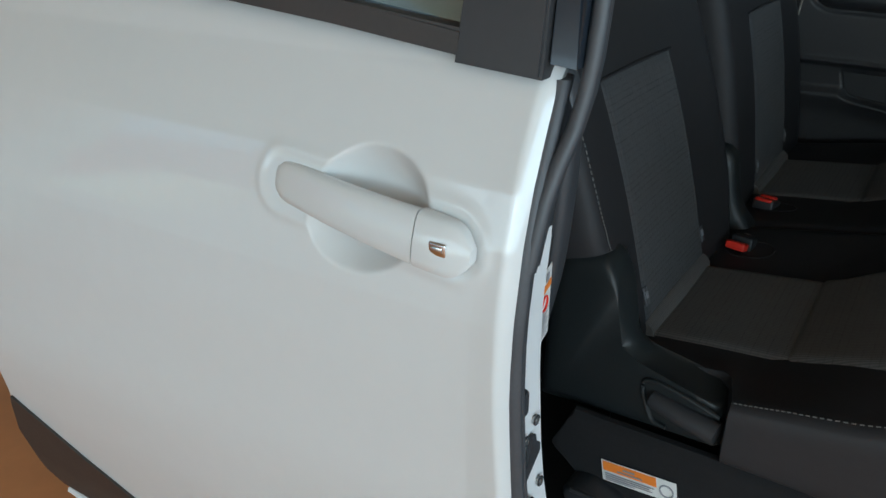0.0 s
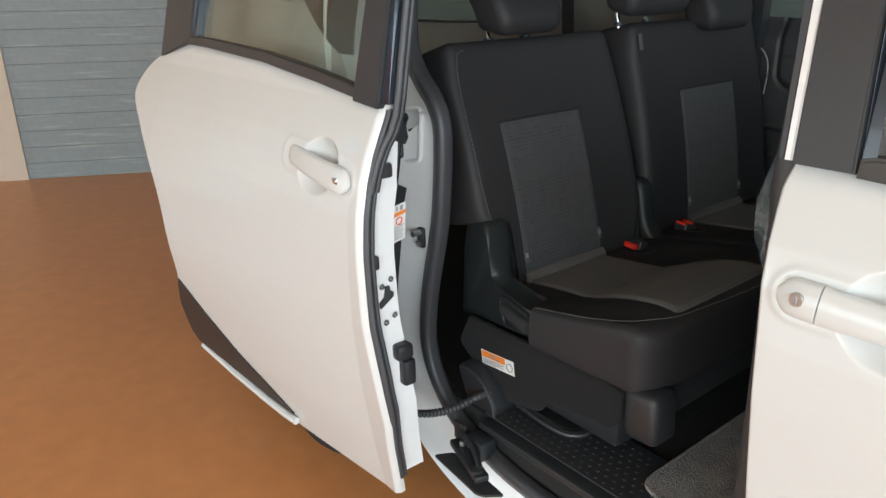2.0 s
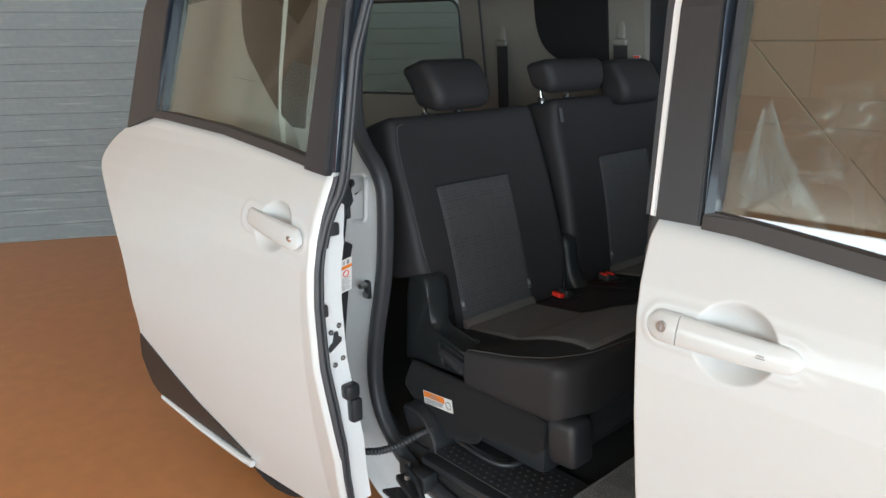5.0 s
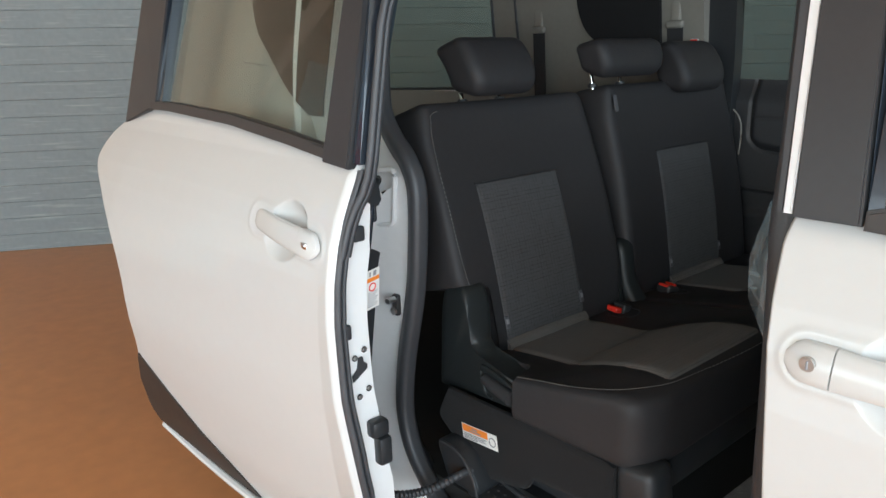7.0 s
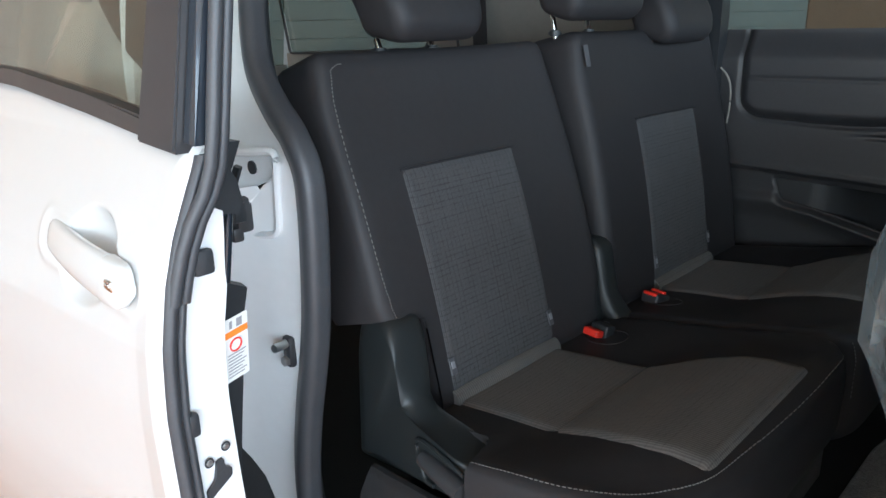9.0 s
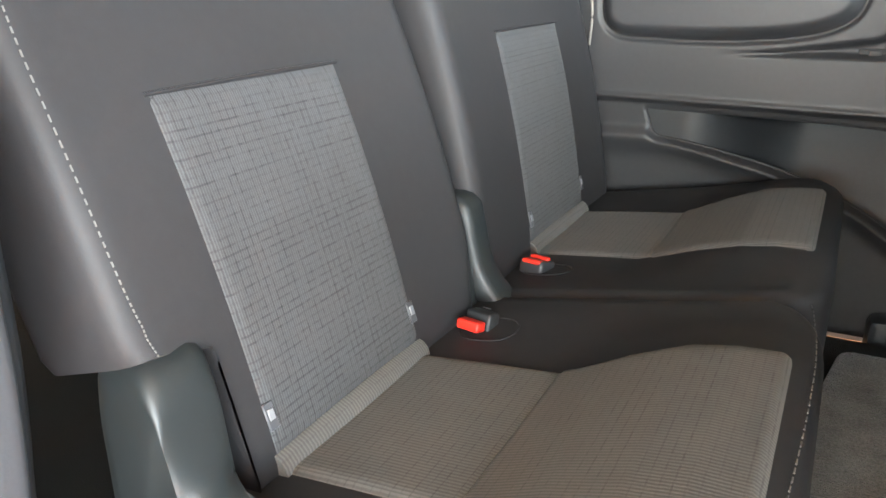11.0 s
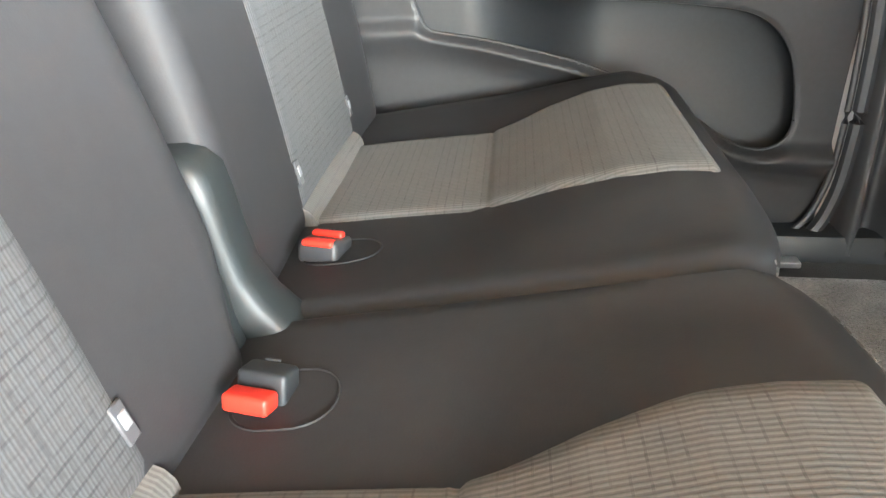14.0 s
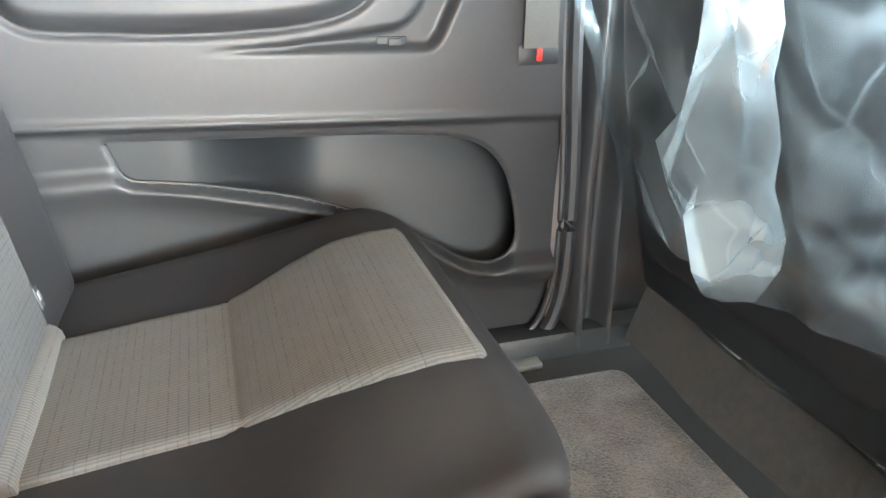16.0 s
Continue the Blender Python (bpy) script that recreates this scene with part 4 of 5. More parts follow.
def pillow(x0, x1, y0, y1, z0, z1, r, n=(14, 14, 8), warp=None):
    """A box with soft round edges, warped by a function of the point."""
    bm = bmesh.new()
    c = Vector(((x0 + x1) / 2, (y0 + y1) / 2, (z0 + z1) / 2))
    h = Vector(((x1 - x0) / 2, (y1 - y0) / 2, (z1 - z0) / 2))
    verts = {}
    def vert(i, j, k):
        key = (i, j, k)
        if key not in verts:
            q = Vector([2 * a / b - 1 for a, b in zip(key, n)])
            q = Vector([math.copysign(abs(t) ** 0.75, t) for t in q])
            p = Vector([q[a] * h[a] for a in range(3)])
            core = Vector([max(-(h[a] - r), min(h[a] - r, p[a])) for a in range(3)])
            d = p - core
            if d.length > 1e-9:
                p = core + d.normalized() * min(r, max(abs(t) for t in d) if d.length < r else r)
            p = p + c
            verts[key] = bm.verts.new(warp(p) if warp else p)
        return verts[key]
    for ax in range(3):
        a, b = (ax + 1) % 3, (ax + 2) % 3
        for side in (0, n[ax]):
            for i in range(n[a]):
                for j in range(n[b]):
                    ks = []
                    for di, dj in ((0, 0), (1, 0), (1, 1), (0, 1)):
                        key = [0, 0, 0]
                        key[ax], key[a], key[b] = side, i + di, j + dj
                        ks.append(vert(*key))
                    bm.faces.new(ks)
    return bm


NEAR_LEAN, FAR_LEAN = radians(17.8), radians(12.3)


SEAT_FLAT = [(-0.1, 0.592), (0.0, 0.600), (0.445, 0.676), (0.488, 0.668)]
SEAT_PAD = [(-0.1, 0.590), (0.0, 0.598), (0.10, 0.610), (0.197, 0.620), (0.235, 0.634), (0.285, 0.656), (0.35, 0.678), (0.40, 0.687), (0.445, 0.688), (0.488, 0.676)]


def seat_top(x, y, yc, half):
    t = min(1, abs(y - yc) / half)
    w = step(0.50, 0.95, t)
    return lerp(SEAT_FLAT, x) * w + (1 - w) * lerp(SEAT_PAD, x) + 0.008 * t ** 3


def back_front(s, y, yc, half):
    """How far the face of the backrest stands out of its plane."""
    t = min(1, abs(y - yc) / half)
    return 0.018 * t ** 2.5 + 0.012 * math.sin(math.pi * min(1, max(0, s / 0.5)))


def bench_seat(name, y0, y1, p0, p1, cush, label, side_board, tilt):
    yc, half = (p0 + p1) / 2, max((p0 + p1) / 2 - y0, y1 - (p0 + p1) / 2)
    seat = thing(name, ((0.2), (y0 + y1) / 2, 0.345), label, "car seat", "rear bench seats")
    org = Vector((0.0 if side_board else -0.012, 0, 0.615))
    lean_d, lean_n = Vector((-math.sin(tilt), 0, math.cos(tilt))), Vector((math.cos(tilt), 0, math.sin(tilt)))
    upright_turn = Euler((0, -tilt, 0)).to_matrix()
    def place(s, y, n):
        p = org + lean_d * s + lean_n * n
        return Vector((p.x, y, p.z))
    def warp_back(p):
        s, y, n = p.z, p.y, p.x
        k = step(-0.08, 0.0, n)
        edge = 0.012 * step(0.48, 0.60, s)
        yy = y + (edge if y < yc else -edge)
        if side_board:
            low = step(0.166, 0.142, s)
            yy = yy + (max(yy, -0.512) - yy) * low
            if y > yc:
                yy -= 0.034 * step(0.11, -0.01, s) * ((y - yc) / (y1 - yc)) ** 2
        return place(s, yy, n + back_front(s, y, yc, half) * k)
    back = part("backrest", pillow(-0.13, 0.0, y0, y1, -0.03, 0.592, 0.028, (8, 34, 36), warp_back), VINYL, seat, "black synthetic leather backrest")
    def pan(u, v):
        y, s = p0 + (p1 - p0) * u, 0.005 + 0.379 * v
        rim = min(1.0, min(u, 1 - u, v * 1.2, (1 - v)) / 0.03)
        return place(s, y, back_front(s, y, yc, half) + 0.0035 * rim)
    part("cloth_panel", sheet(pan, 40, 40, (-0.008, 0, -0.003)), CLOTH_BACK, seat, "grey woven cloth centre of the backrest")
    groove = tube([place(0.386, p0 - 0.004, back_front(0.37, p0, yc, half) + 0.001), place(0.388, yc, back_front(0.37, yc, yc, half) + 0.001), place(0.386, p1 + 0.004, back_front(0.37, p1, yc, half) + 0.002)], 0.0022, 6)
    part("seam", groove, VINYL, seat)
    for ty in (p0 + 0.004, p1 - 0.004):
        tg = rbox((0.003, 0.014, 0.030), place(0.048, ty, back_front(0.05, ty, yc, half) + 0.004), 0.001, 1, upright_turn)
        part("tag", tg, TAG, back, "small silver-grey child-seat anchor tag")
        part("tag_print", rbox((0.002, 0.008, 0.012), place(0.050, ty, back_front(0.05, ty, yc, half) + 0.006), 0.0006, 1, upright_turn), TAG_PRINT, back, "pale print on the tag")
    # cushion
    ca, cb, zb = cush
    def warp_seat(p):
        top = seat_top(p.x, p.y, yc, half)
        k = (p.z - zb) / (0.61 - zb)
        z = zb + (top - zb) * k
        t = abs(p.y - (ca + cb) / 2) / ((cb - ca) / 2)
        corner = 0.042 * t ** 9 * step(0.27, 0.486, p.x)
        inset = 0.006 * step(0.32, 0.486, p.x) * (t ** 3)
        if side_board and p.y < yc:
            inset += 0.080 * step(0.168, 0.150, p.x) * ((yc - p.y) / (yc - ca)) ** 3
        return Vector((p.x - corner, p.y + (inset if p.y < yc else -inset), z))
    cush = part("cushion", pillow(-0.06, 0.488, ca, cb, zb, 0.61, 0.017, (46, 32, 10), warp_seat), VINYL, seat, "black synthetic leather seat cushion")
    def pad(u, v):
        x = org.x + 0.004 + (0.463 - org.x) * u
        wide = 0.036 * step(0.19, 0.38, x) + 0.004 * step(0.38, 0.465, x) + 0.003
        lo, hi = p0 - wide, p1 + wide
        y = lo + (hi - lo) * v
        rim = min(1.0, min(v, 1 - v) / 0.04, u / 0.02)
        z = seat_top(x, y, yc, half) + 0.0055 * rim - 0.003 * (1 - rim)
        z -= 0.0035 * math.exp(-((x - 0.206) / 0.0035) ** 2)
        z -= 0.014 * step(0.445, 0.469, x)
        return (x, y, z)
    part("cloth_panel", sheet(pad, 130, 30, (0, 0, -0.008)), CLOTH_SEAT, seat, "grey ribbed cloth centre of the cushion")
    roll_x = org.x - 0.006
    roll = tube([(roll_x, p0 - 0.004, 0.600), (roll_x + 0.002, yc, 0.601), (roll_x, p1 + 0.004, 0.600)], 0.023, 14)
    part("cloth_roll", roll, CLOTH_SEAT, seat, "rolled cloth edge at the back of the cushion")
    return seat, place


near_seat, near_place = bench_seat("bench_seat", -0.602, -0.004, -0.476, -0.190, (-0.640, 0.018, 0.535), "black leatherette and grey cloth bench seat beside the open doorway", True, NEAR_LEAN)
far_seat, far_place = bench_seat("bench_seat", 0.028, 0.700, 0.240, 0.528, (0.016, 0.700, 0.47), "black leatherette and grey cloth bench seat against the closed door", False, FAR_LEAN)


def headrest(yc, w, h, low, label, place, depth=0.10):
    def warp(p):
        up, y, n = p.z, p.y, p.x
        up += 0.024 * step(-0.015, -0.09, p.x) * (1 - up / h)
        n += 0.035 * math.cos(math.pi * min(1, max(-1, (up - 0.05) / 0.2))) - 0.02
        return place(0.592 + up + low, yc + (y - yc) * (0.92 + 0.08 * step(0.0, 0.07, up)), n + 0.045)
    hr = thing("headrest", place(0.592, yc, -0.04), label, "headrest", "headrests of the bench")
    part("pad", pillow(-depth, 0.01, yc - w / 2, yc + w / 2, 0.0, h, 0.028, (12, 16, 14), warp), VINYL, hr, "black padded headrest")
    for sgn in (-1, 1):
        a, b = place(0.565, yc + sgn * 0.065, -0.045), place(0.592 + low + 0.03, yc + sgn * 0.065, -0.045)
        part("post", tube([a, b], 0.006, 10), CHROME, hr, "chrome headrest post")
        part("collar", disc(0.014, 0.012, place(0.596, yc + sgn * 0.065, -0.045), "z", 16, 0.003), PLASTIC, hr, "black post collar")
    return hr


headrest(-0.343, 0.222, 0.150, -0.004, "black headrest raised on chrome posts over the near seat", near_place)
headrest(0.118, 0.290, 0.105, 0.012, "low wide black middle headrest", far_place, 0.09)
headrest(0.475, 0.240, 0.160, -0.046, "black headrest over the far seat", far_place)

# ---- seat fittings ----
def slab_part(name, outline, y0, y1, mat, parent, label="", bevel=0.006):
    """A moulded slab: the outline with softly rounded edges on both faces."""
    cx, cz = sum(p[0] for p in outline) / len(outline), sum(p[1] for p in outline) / len(outline)
    def ring(y, inset):
        out = []
        for x, z in outline:
            d = math.hypot(x - cx, z - cz)
            k = (d - inset) / d
            out.append(Vector((cx + (x - cx) * k, y, cz + (z - cz) * k)))
        return out
    b = bevel
    rings = [ring(y0, b * 1.6), ring(y0 + 0.12 * b, b * 0.8), ring(y0 + 0.4 * b, b * 0.3), ring(y0 + b, 0), ring(y1 - b, 0), ring(y1 - 0.4 * b, b * 0.3), ring(y1 - 0.12 * b, b * 0.8), ring(y1, b * 1.6)]
    bm = loft(rings, True, True)
    bmesh.ops.triangulate(bm, faces=[q for q in bm.faces if len(q.verts) > 4])
    return part(name, bm, mat, parent, label)


HINGE = material("teal_black_plastic", (0.017, 0.020, 0.021), 0.48, var=0.06, scale=6, bump=0.05, bump_scale=700, dist=0.0005)
# outer hinge cover with its recline lever
outer = rounded([(-0.125, 0.500), (-0.118, 0.700), (-0.100, 0.768), (-0.030, 0.776), (-0.008, 0.752), (0.004, 0.700), (0.018, 0.660), (0.044, 0.634), (0.070, 0.626), (0.160, 0.614), (0.164, 0.545), (0.05, 0.530)], [0.01, 0.03, 0.028, 0.022, 0.02, 0.03, 0.03, 0.02, 0.012, 0.01, 0.008, 0.01], 6)
cover = slab_part("hinge_cover", outer, -0.60, -0.512, HINGE, near_seat, "black moulded hinge cover", 0.018)
cover_y = lambda x: lerp([(-0.13, 0.010), (-0.05, 0.0), (0.04, -0.012), (0.18, -0.026)], x)
for v in cover.data.vertices:
    v.co.y += cover_y(v.co.x) if v.co.y < -0.57 else lerp([(-0.05, 0.0), (0.03, -0.040)], v.co.x)
lev = tube(spline([(0.066, -0.616, 0.590), (0.10, -0.622, 0.586), (0.160, -0.630, 0.580)], 8), lambda t: 0.014 + 0.004 * t, 12, None, True, 0.9)
part("recline_lever", lev, PLASTIC_SOFT, near_seat, "black recline lever")
rim = tube(spline([(0.160, -0.630, 0.606), (0.10, -0.622, 0.617), (0.058, -0.616, 0.618), (0.050, -0.614, 0.600), (0.062, -0.616, 0.566), (0.072, -0.618, 0.553), (0.090, -0.620, 0.552)], 24), 0.0035, 8)
part("lever_rim", rim, HINGE, near_seat, "smooth rim round the lever recess")
# inner hinge cover between the two seats
def saddle(name, y0, y1, flare, drop, back, parent, label=""):
    """A hinge cover with a flat top, a hollow front and a flared foot."""
    front = [(0.600, 0.058), (0.612, 0.054), (0.625, 0.042), (0.645, 0.025), (0.670, 0.010), (0.705, 0.001), (0.740, -0.005), (0.765, -0.011), (0.777, -0.022), (0.782, -0.037)]
    rings = []
    for z, xf in front:
        f = flare * max(0.0, (0.66 - z) / 0.06) ** 1.5
        inset = 0.012 * max(0.0, (z - 0.762) / 0.02) ** 2
        a, b, x0, x1 = y0 - f * 0.4 + inset, y1 + f - inset, back + inset, xf
        ring = []
        for k in range(28):
            c, q = math.cos(2 * math.pi * k / 28), math.sin(2 * math.pi * k / 28)
            c, q = math.copysign(abs(c) ** 0.4, c), math.copysign(abs(q) ** 0.4, q)
            ring.append(Vector(((x0 + x1) / 2 + (x1 - x0) / 2 * c, (a + b) / 2 + (b - a) / 2 * q, z - drop)))
        rings.append(ring)
    return part(name, loft(rings, True, True), HINGE, parent, label)


saddle("hinge_cover", -0.014, 0.046, 0.012, 0.010, -0.095, far_seat, "smooth black hinge cover between the seats")
saddle("hinge_cover", -0.034, -0.012, 0.003, 0.078, -0.095, near_seat)

# side board, label, legs
board = bmesh.new()
low = [(-0.075, 0.455), (-0.03, 0.415), (0.05, 0.358), (0.08, 0.355), (0.165, 0.372), (0.205, 0.384), (0.222, 0.415), (0.30, 0.425), (0.400, 0.440), (0.422, 0.462)]
high = [(-0.075, 0.462), (-0.055, 0.505), (-0.045, 0.534), (0.0, 0.534), (0.16, 0.538), (0.40, 0.540), (0.422, 0.534)]
def board_face(u, v):
    x = -0.075 + 0.497 * u
    a, b = lerp(low, x), lerp(high, x)
    e = min(v, 1 - v, u * 3, (1 - u) * 3)
    return (x, -0.634 + 0.004 * max(0, 1 - e / 0.06) ** 2, a + (b - a) * v)
part("side_board", sheet(board_face, 60, 16, (0, 0.010, 0)), FELT, near_seat, "black felt-covered side board")
part("seat_base", rbox((0.40, 0.50, 0.20), (0.19, -0.335, 0.455), 0.02, 2), PLASTIC, near_seat)
part("front_leg", rbox((0.084, 0.08, 0.115), (0.466, -0.592, 0.497), 0.02, 3, Euler((0, radians(-4), 0)).to_matrix()), PLASTIC, near_seat, "black plastic front leg cover")
part("front_rail", rbox((0.06, 0.50, 0.09), (0.445, -0.32, 0.50), 0.02, 2), PLASTIC, near_seat)
part("seat_base", rbox((0.40, 0.60, 0.14), (0.19, 0.36, 0.415), 0.02, 2), PLASTIC, far_seat)
part("front_rail", rbox((0.06, 0.60, 0.09), (0.42, 0.36, 0.50), 0.02, 2), PLASTIC, far_seat)


def bars(parent, frame_at, lines, mat=INK):
    """Unreadable lines of print as thin bars: frame_at maps (a, b, height) to a place."""
    for a, b, w, h in lines:
        bm = bmesh.new()
        vs = [bm.verts.new(frame_at(p, q, 0.0009)) for p, q in ((a, b), (a + w, b), (a + w, b + h), (a, b + h))]
        bm.faces.new(vs)
        part("print", bm, mat, parent, "", False)


def quad(parent, frame_at, a0, a1, b0, b1, mat, name, lift=0.0006, label=""):
    bm = bmesh.new()
    rings = [[frame_at(a, b, h) for a, b in ((a0, b0), (a1, b0), (a1, b1), (a0, b1))] for h in (0.0, lift)]
    loft(rings, True, True, bm)
    return part(name, bm, mat, parent, label, False)


seat_label = thing("warning_label", (0.09, -0.624, 0.485), "orange and white warning label on the felt side board", "label")
ss = Vector((0.009, -0.6365, 0.468))
su, sv = Vector((0.112, 0, 0.010)), Vector((0.006, 0, -0.036))
sl = lambda a, b, h: ss + su * a + sv * b + Vector((0, -1.5 * h - 0.0002, 0))
quad(seat_label, sl, 0, 1, 0, 1, WHITE, "label_base", 0.0004)
quad(seat_label, sl, 0.02, 0.74, 0.04, 0.48, ORANGE, "label_band", 0.0008)
bars(seat_label, lambda a, b, h: sl(a, b, h + 0.0006), [(0.30, 0.14, 0.16, 0.10), (0.22, 0.31, 0.34, 0.07), (0.05, 0.56, 0.66, 0.05), (0.05, 0.66, 0.60, 0.05), (0.05, 0.76, 0.64, 0.05), (0.05, 0.86, 0.40, 0.05)])
ring = tube([sl(0.87 + 0.085 * math.cos(k * math.pi / 12), 0.52 + 0.27 * math.sin(k * math.pi / 12), 0.001) for k in range(25)], 0.0012, 6)
part("label_sign", ring, INK, seat_label)

from mathutils.bvhtree import BVHTree

# stitching on the near cushion and backrest
def stitches(parent, pts, count, on, r=0.0009):
    tree = BVHTree.FromPolygons([v.co for v in on.data.vertices], [tuple(q.vertices) for q in on.data.polygons])
    path = []
    for p in spline(pts, count * 2):
        place, normal, _, _ = tree.find_nearest(p)
        path.append(place + normal * 0.0006)
    bm = bmesh.new()
    for i in range(0, len(path) - 1, 2):
        tube([path[i], path[i].lerp(path[i + 1], 1.15)], r, 5, bm)
    part("stitching", bm, STITCH, parent, "pale grey seam stitching")


near_back, near_cushion = [[c for c in near_seat.children if c.name.startswith(k)][0] for k in ("backrest", "cushion")]
far_cushion = [c for c in far_seat.children if c.name.startswith("cushion")][0]
stitches(near_seat, [(0.165, -0.631, 0.640), (0.25, -0.628, 0.655), (0.355, -0.618, 0.672), (0.418, -0.590, 0.680), (0.455, -0.53, 0.680), (0.466, -0.44, 0.680), (0.475, -0.25, 0.676), (0.473, -0.02, 0.672)], 95, near_cushion)
stitches(near_seat, [near_place(0.160, -0.572, 0.03), near_place(0.22, -0.580, 0.03), near_place(0.33, -0.582, 0.03), near_place(0.46, -0.582, 0.03), near_place(0.545, -0.572, 0.03), near_place(0.570, -0.54, 0.03)], 62, near_back)
stitches(far_seat, [(0.465, 0.045, 0.668), (0.482, 0.048, 0.62), (0.482, 0.05, 0.56)], 14, far_cushion)


# ---- buckles ----
def on_cushion(p):
    ob = near_cushion if p.y < 0.01 else far_cushion
    tree = BVHTree.FromPolygons([v.co for v in ob.data.vertices], [tuple(q.vertices) for q in ob.data.polygons])
    hit = tree.ray_cast(Vector((p.x, p.y, 0.9)), Vector((0, 0, -1)))
    return hit[0] + Vector((0, 0, 0.0006)) if hit[0] else p


def buckle(at, double, label):
    b = thing("seat_belt_buckle", at, label, "buckle", "seat belt buckles")
    o = Vector(at)
    turn = Euler((radians(-14), 0, radians(-10))).to_matrix()
    well = []
    for k in range(28):
        a = 2 * math.pi * k / 28
        well.append(on_cushion(o + Vector((0.020 + 0.043 * math.copysign(abs(math.cos(a)) ** 0.7, math.cos(a)), 0.004 + 0.033 * math.sin(a), 0.0))))
    part("well_edge", tube(well + well[:1], 0.0012, 6), VINYL, b, "seam round the buckle well")
    pocket = []
    for k in range(28):
        a = 2 * math.pi * k / 28
        pocket.append((o.x + 0.020 + 0.041 * math.copysign(abs(math.cos(a)) ** 0.7, math.cos(a)), o.y + 0.004 + 0.031 * math.sin(a)))
    part("well_lining", polygon(pocket, (o.z - 0.014, o.z - 0.0085), "z"), VINYL, b)
    if double:
        part("housing", rbox((0.046, 0.046, 0.026), o + turn @ Vector((0, 0.006, 0.0)), 0.006, 3, turn), PLASTIC_SOFT, b, "black plastic twin buckle housing")
        for dy, dz, w in ((-0.010, 0.010, 0.017), (0.014, 0.015, 0.013)):
            part("release_button", rbox((0.036, w, 0.008), o + turn @ Vector((0, dy, dz)), 0.0035, 3, turn), RED, b, "red release button")
    else:
        part("housing", rbox((0.042, 0.026, 0.036), o + turn @ Vector((0.002, 0.014, 0.002)), 0.004, 3, turn), PLASTIC, b, "black plastic buckle housing")
        part("tongue_slot", rbox((0.013, 0.003, 0.002), o + turn @ Vector((0.004, 0.018, 0.0245)), 0.0006, 1, turn), RUBBER, b)
        part("release_button", rbox((0.038, 0.021, 0.015), o + turn @ Vector((0.0, -0.011, 0.002)), 0.0035, 3, turn), RED, b, "red release button")
    return b


buckle((0.045, -0.104, 0.615), False, "single seat belt buckle with a red button set in the cushion")
buckle((0.034, 0.150, 0.612), True, "pair of seat belt buckles with red buttons set in the cushion")

# small tag on the far backrest
tag = thing("care_tag", far_place(0.535, 0.060, 0.014), "small white sewn tag on the backrest edge", "tag")
part("tag_cloth", rbox((0.002, 0.016, 0.045), far_place(0.535, 0.058, 0.022), 0.0006, 1, Euler((0, radians(-14), 0)).to_matrix()), TAG, tag)

cord = thing("pull_cord", (-0.07, 0.705, 1.0), "thin pale cord hanging beside the far backrest", "cord")
part("loop", tube(spline([(-0.095, 0.702, 1.083), (-0.077, 0.703, 1.064), (-0.065, 0.704, 1.034), (-0.062, 0.704, 0.987), (-0.066, 0.704, 0.935)], 20), 0.0028, 8), BEIGE, cord)

# ---- floor coverings ----
mat = thing("floor_mat", (0.63, 0.0, 0.327), "brown-grey carpet floor mat with bound edge", "floor mat")
shape = rounded([(0.475, -0.62), (0.87, -0.62), (0.885, 0.0), (0.890, 0.612), (0.53, 0.616), (0.48, 0.3), (0.475, -0.36)], [0.05, 0.04, 0.02, 0.03, 0.03, 0.02, 0.06], 5)
part("carpet_face", polygon(shape, (0.326, 0.340), "z", None, 0.003), CARPET, mat)
part("bound_edge", tube([(x, y, 0.337) for x, y in shape + shape[:1]], 0.005, 6), CARPET, mat)

tread = thing("tread_mat", (0.25, -0.62, 0.325), "black rubber step mat with raised dots", "floor mat")
part("rubber_sheet", polygon(rounded([(0.06, -0.675), (0.66, -0.675), (0.66, -0.615), (0.46, -0.50), (0.06, -0.50)], 0.02), (0.324, 0.332), "z", None, 0.002), RUBBER, tread)
dots = bmesh.new()
for i in range(26):
    for j in range(8):
        x, y = 0.09 + 0.022 * i + (0.011 if j % 2 else 0), -0.662 + 0.020 * j
        if y < -0.52 and x < 0.45 or y < -0.60:
            disc(0.0032, 0.002, (x, y, 0.333), "z", 8, 0, dots)
part("raised_dots", dots, PLASTIC_SOFT, tread)["kind"] = "stuff"
loop = spline([(0.04, -0.56, 0.375), (0.09, -0.615, 0.37), (0.18, -0.628, 0.36), (0.27, -0.622, 0.355), (0.305, -0.585, 0.355), (0.30, -0.53, 0.36)], 30)
wire = thing("floor_bracket", (0.18, -0.62, 0.355), "black bent rod bracket under the seat", "bracket")
part("rod", tube(loop, 0.006, 8), PLASTIC, wire)
part("tray", polygon(rounded([(0.05, -0.60), (0.28, -0.60), (0.28, -0.40), (0.05, -0.40)], 0.03), (0.332, 0.352), "z", None, 0.004), PLASTIC, wire)

